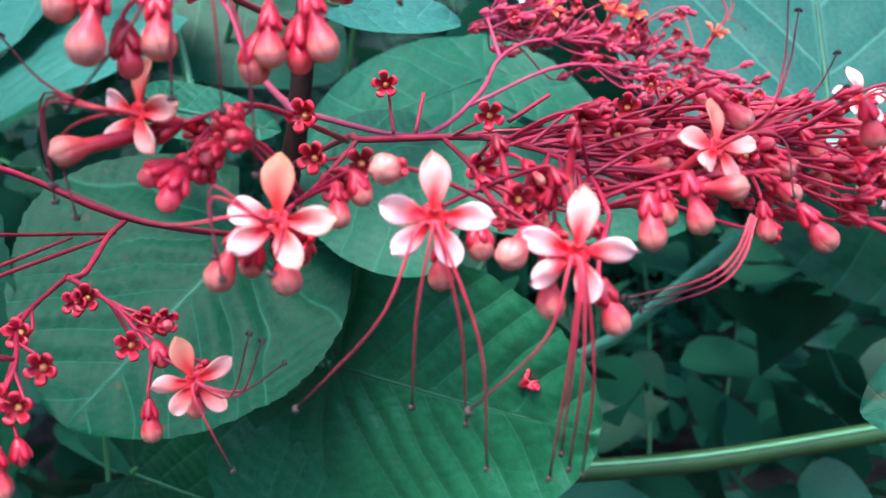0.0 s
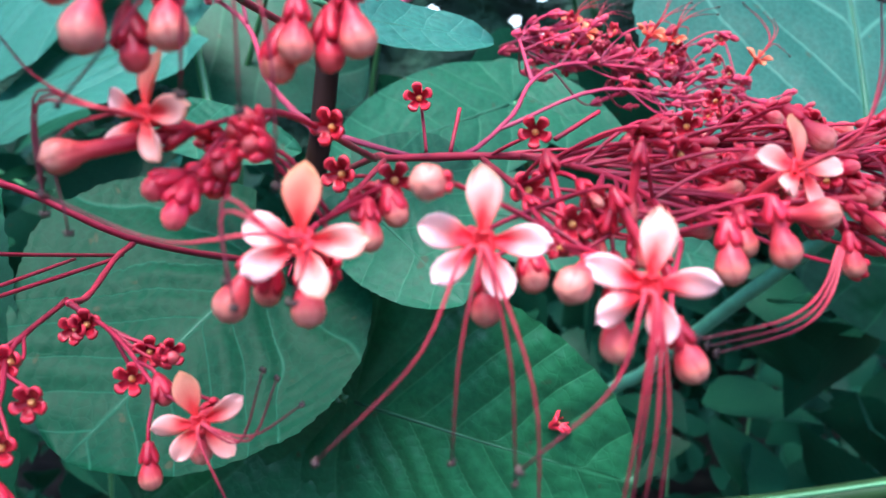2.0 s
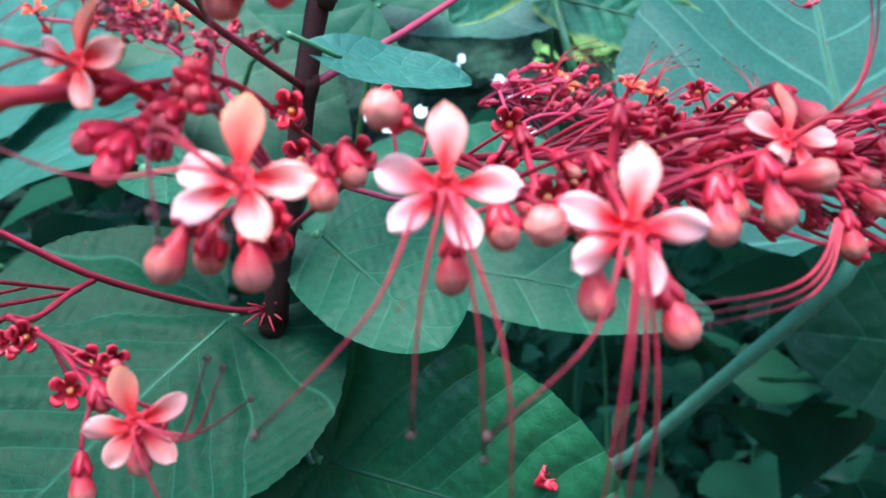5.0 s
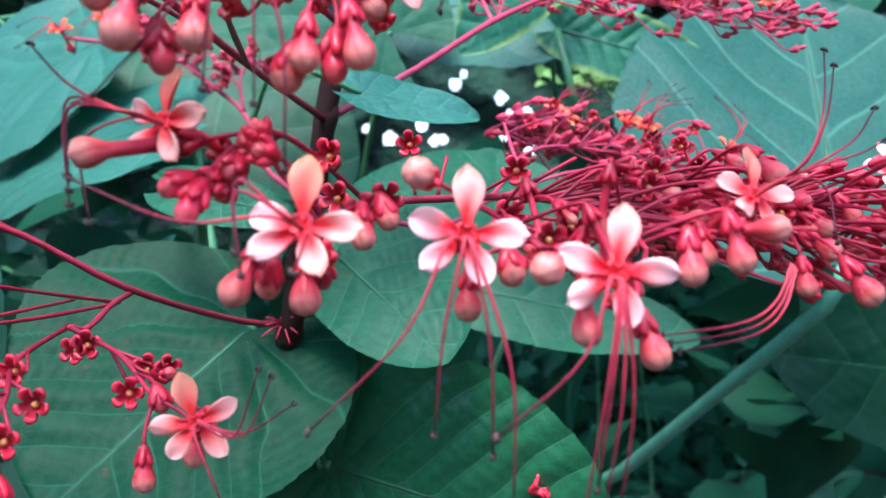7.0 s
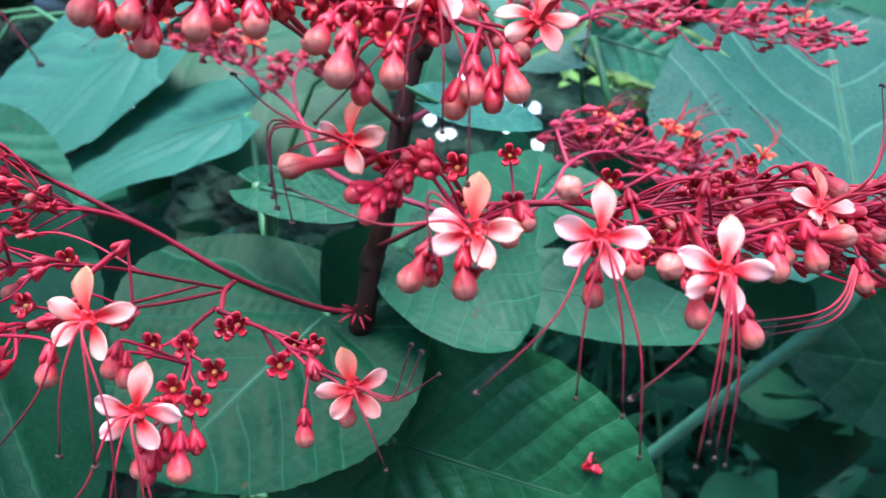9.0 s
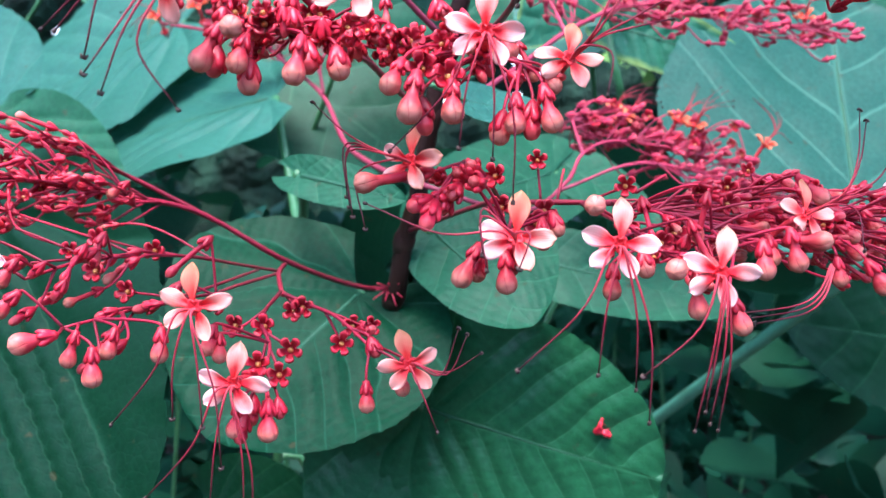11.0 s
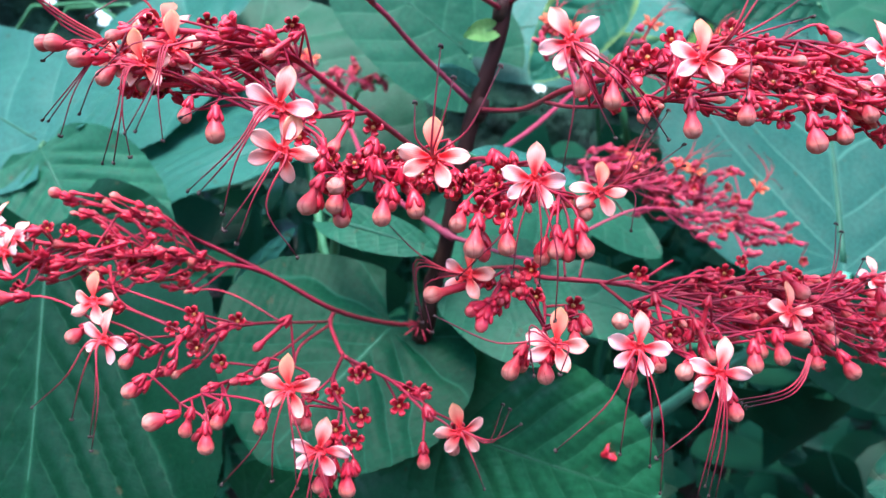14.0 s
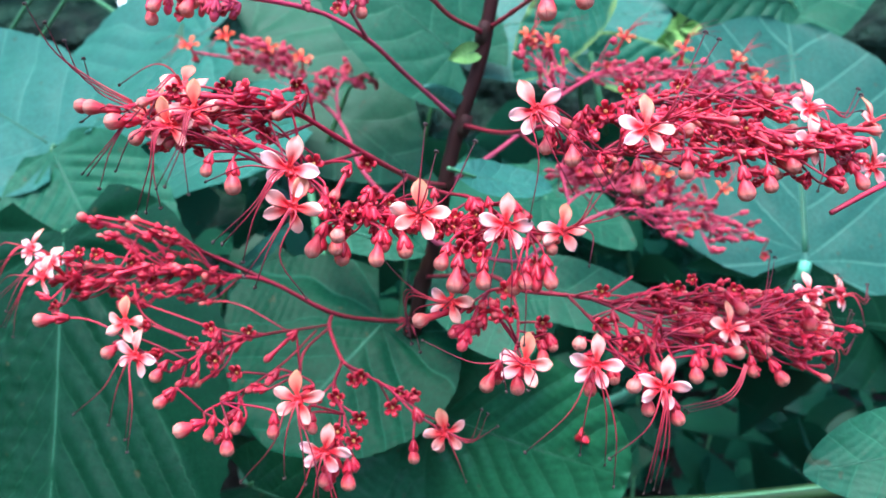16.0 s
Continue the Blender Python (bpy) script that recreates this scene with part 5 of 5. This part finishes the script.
leaf((-0.2366, 0.3450, 0.9648), (-0.2096, 0.2500, 0.7914), (-0.1371, 0.2700, 0.8914), LEAF_SHADED, "long green leaf with raised ribs, coloured dark as shaded, hanging low", "back", 0.05, -0.02, 6, ripple=0.12, lobe=0.10, full=0.45, slope=1.5, rate=1.7)
leaf((-0.2660, 0.4000, 1.0018), (-0.1915, 0.3300, 0.9155), (-0.1721, 0.3500, 0.9617), LEAF, "broad green leaf with a puckered face and toothed edge", "back", 0.05, -0.10, 7, ripple=0.085, lobe=0.03, full=0.5, rate=2.3)
leaf((-0.1417, 0.4900, 1.0241), (-0.2691, 0.5200, 0.9883), (-0.1751, 0.4450, 0.9829), LEAF_PALE, "pale blue-green ribbed leaf behind the branches", [(-0.1308, 0.4750, 0.9878), (-0.1213, 0.4600, 0.9562), (-0.10, 0.45, 0.85), (-0.10, 0.46, 0.4), (-0.10, 0.46, 0.0)], 0.05, -0.06, 8, False, 0.0024, ripple=0.10, full=0.5, lobe=0.12, slope=1.2)
leaf((-0.2245, 0.5800, 1.0767), (-0.3562, 0.6000, 1.0124), (-0.2444, 0.5300, 1.0077), LEAF_PALE, "broad pale leaf with ribbed veins", "back", 0.05, -0.05, 19, ripple=0.10, full=0.5, slope=1.2)
leaf((-0.2025, 0.6000, 1.0792), (-0.0618, 0.5300, 0.9937), (-0.0400, 0.5800, 1.0680), LEAF, "smooth green leaf behind the middle branch", "back", 0.04, -0.05, 9)
leaf((-0.2671, 0.4050, 1.0037), (-0.4229, 0.5000, 1.0578), (-0.2979, 0.4700, 1.0791), LEAF_PALE, "smooth pale leaf seen high in the plant", "back", 0.04, -0.05, 10, ripple=0.03, lobe=0.1)
leaf((-0.0300, 0.268, 1.0140), (0.0065, 0.283, 1.0122), (-0.0131, 0.2850, 1.0212), LEAF_PALE, "small oval leaf close to the stem", [(-0.042, 0.256, 1.018)], 0.08, -0.1, 11, False, 0.0007)
leaf((-0.0929, 0.3000, 0.9840), (-0.0500, 0.2750, 0.9785), (-0.0770, 0.2850, 0.9710), LEAF, "mid-green leaf behind the hanging buds", [(-0.1001, 0.3400, 0.9767), (-0.1034, 0.3800, 0.9501), (-0.12, 0.42, 0.75), LOW], 0.05, -0.05, 12, True, 0.0022)
leaf((0.0200, 0.4300, 0.9906), (-0.0549, 0.3700, 0.9657), (-0.0316, 0.4200, 1.0068), LEAF, "smooth mid-green leaf behind the open calyces", [(0.03, 0.46, 0.92), (-0.03, 0.42, 0.80), LOW], 0.04, -0.05, 20, False)
leaf((0.0204, 0.4400, 0.9972), (0.0769, 0.4200, 0.9668), (0.0481, 0.4500, 1.0030), LEAF, "green leaf half hidden by the far branch", [(0.03, 0.46, 0.92), (-0.03, 0.42, 0.80), LOW], 0.04, -0.05, 21, False)
leaf((-0.0147, 0.5500, 1.0976), (0.1136, 0.5500, 1.1251), (0.0606, 0.6000, 1.1723), LEAF_PALE, "light green leaf above the branches", [(-0.06, 0.6, 1.0), (-0.08, 0.62, 0.5), (-0.08, 0.62, 0.0)], 0.05, -0.08, 14)
leaf((-0.0375, 0.5000, 1.0734), (-0.1351, 0.5000, 1.1465), (-0.0503, 0.5200, 1.1519), LEAF, "dark green leaf high behind the stem", [(-0.13, 0.55, 1.0), (-0.14, 0.6, 0.5), (-0.14, 0.6, 0.0)], 0.05, -0.08, 22)
leaf((0.1779, 0.6000, 1.0960), (0.3051, 0.6500, 1.1747), (0.2472, 0.6600, 1.1856), LEAF, "green leaf far back", [(0.5, 0.8, 1.0), (0.95, 0.9, 0.5), (0.95, 0.9, 0.0)], 0.05, -0.08, 15)
leaf((-0.3388, 0.7600, 0.9072), (-0.2121, 0.7400, 0.9373), (-0.2601, 0.7300, 0.8997), LEAF_SHADED, "leaf deep in the gap, coloured dim as shaded", "back", 0.05, -0.08, 25)
leaf((-0.1480, 0.4000, 0.8062), (-0.0756, 0.3600, 0.8019), (-0.1083, 0.4000, 0.8414), LEAF_SHADED, "green leaf coloured deep as shaded", [(-0.10, 0.42, 0.82), LOW], 0.05, -0.08, 16)
leaf((0.3943, 0.6800, 0.8659), (0.2301, 0.6400, 0.8876), (0.2948, 0.6400, 0.8067), LEAF_SHADED, "leaf low down, coloured dark as shaded", [(0.6, 0.8, 0.8), (0.7, 0.8, 0.4), (0.7, 0.8, 0.0)], 0.05, -0.08, 17)
leaf((-0.0339, 0.2840, 1.0670), (-0.0435, 0.2750, 1.0634), (-0.0388, 0.2770, 1.0592), LEAF_LIME, "small curled young leaf on the stem", None, 0.3, -0.2, 23, True, 0.0006)
leaf((-0.0392, 0.2860, 1.0426), (-0.0546, 0.2800, 1.0524), (-0.0414, 0.2800, 1.0505), LEAF_PALE, "small curled young leaf at a stem joint", None, 0.3, -0.2, 24, True, 0.0006)
leaf((0.0540, 0.5200, 1.0827), (0.1407, 0.5000, 1.0601), (0.0988, 0.5050, 1.0453), LEAF_EDGED, "puckered green leaf with chewed edges, coloured yellow-green as lit", [(0.0735, 0.5400, 1.0281), (0.15, 0.95, 1.0), (0.35, 1.5, 0.6), (0.4, 1.6, 0.0)], 0.05, -0.06, 31, True, 0.0022, ripple=0.11, lobe=0.12, rate=1.6)
leaf((0.0510, 0.5000, 1.1312), (0.0009, 0.4700, 1.0615), (-0.0036, 0.4800, 1.1071), LEAF_EDGED, "crinkled green leaf with edges coloured yellow-green as lit", [(0.08, 0.75, 1.08), (0.25, 1.45, 0.7), (0.3, 1.6, 0.0)], 0.05, -0.06, 32, True, 0.0018, ripple=0.12, lobe=0.12, rate=1.6)
leaf((0.2042, 0.5700, 1.1325), (0.1055, 0.5500, 1.1292), (0.1594, 0.5600, 1.1014), LEAF, "quilted dark green leaf high behind the branches", [(0.3, 0.8, 1.1), (0.5, 1.45, 0.7), (0.5, 1.6, 0.0)], 0.05, -0.06, 33, True, 0.0018, ripple=0.09, lobe=0.1, rate=1.6)
leaf((-0.1673, 0.4500, 0.9274), (-0.1352, 0.4400, 0.9623), (-0.1449, 0.4450, 0.9416), LEAF_PALE, "narrow grey-green leaf in the gap between branches", [(-0.19, 0.48, 0.85), (-0.2, 0.5, 0.4), (-0.2, 0.5, 0.0)], 0.05, -0.06, 34, False, 0.0012, lobe=0.08)
st = thing("leaf_stalk", "thick smooth green leaf stalk", "plant stem", at=(0.0510, 0.4200, 0.7963))
b = V(st.location)
way = [V(p) - b for p in ((0.0327, 0.4200, 0.7951), (0.0609, 0.4200, 0.7969), (0.1310, 0.4200, 0.8033), (0.2166, 0.4200, 0.8183), (0.2687, 0.4200, 0.8257))]
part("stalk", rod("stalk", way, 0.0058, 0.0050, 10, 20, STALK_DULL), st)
# Added rib in a lighter green: the lit upper edge put into the colour.
part("rib", rod("rib", [p + V((0, -0.0030, 0.0042)) for p in way], 0.0014, 0.0011, 8, 20, STALK_GREEN), st, None, "added rib along the stalk, lighter green for its lit upper edge")
cal = thing("fallen_calyx", "fallen red calyx lying on a green leaf", "flower", at=(0.0276, 0.2745, 0.8985))
part("calyx", STAR, cal, facing(60, 30) @ Matrix.Scale(1.3, 4))
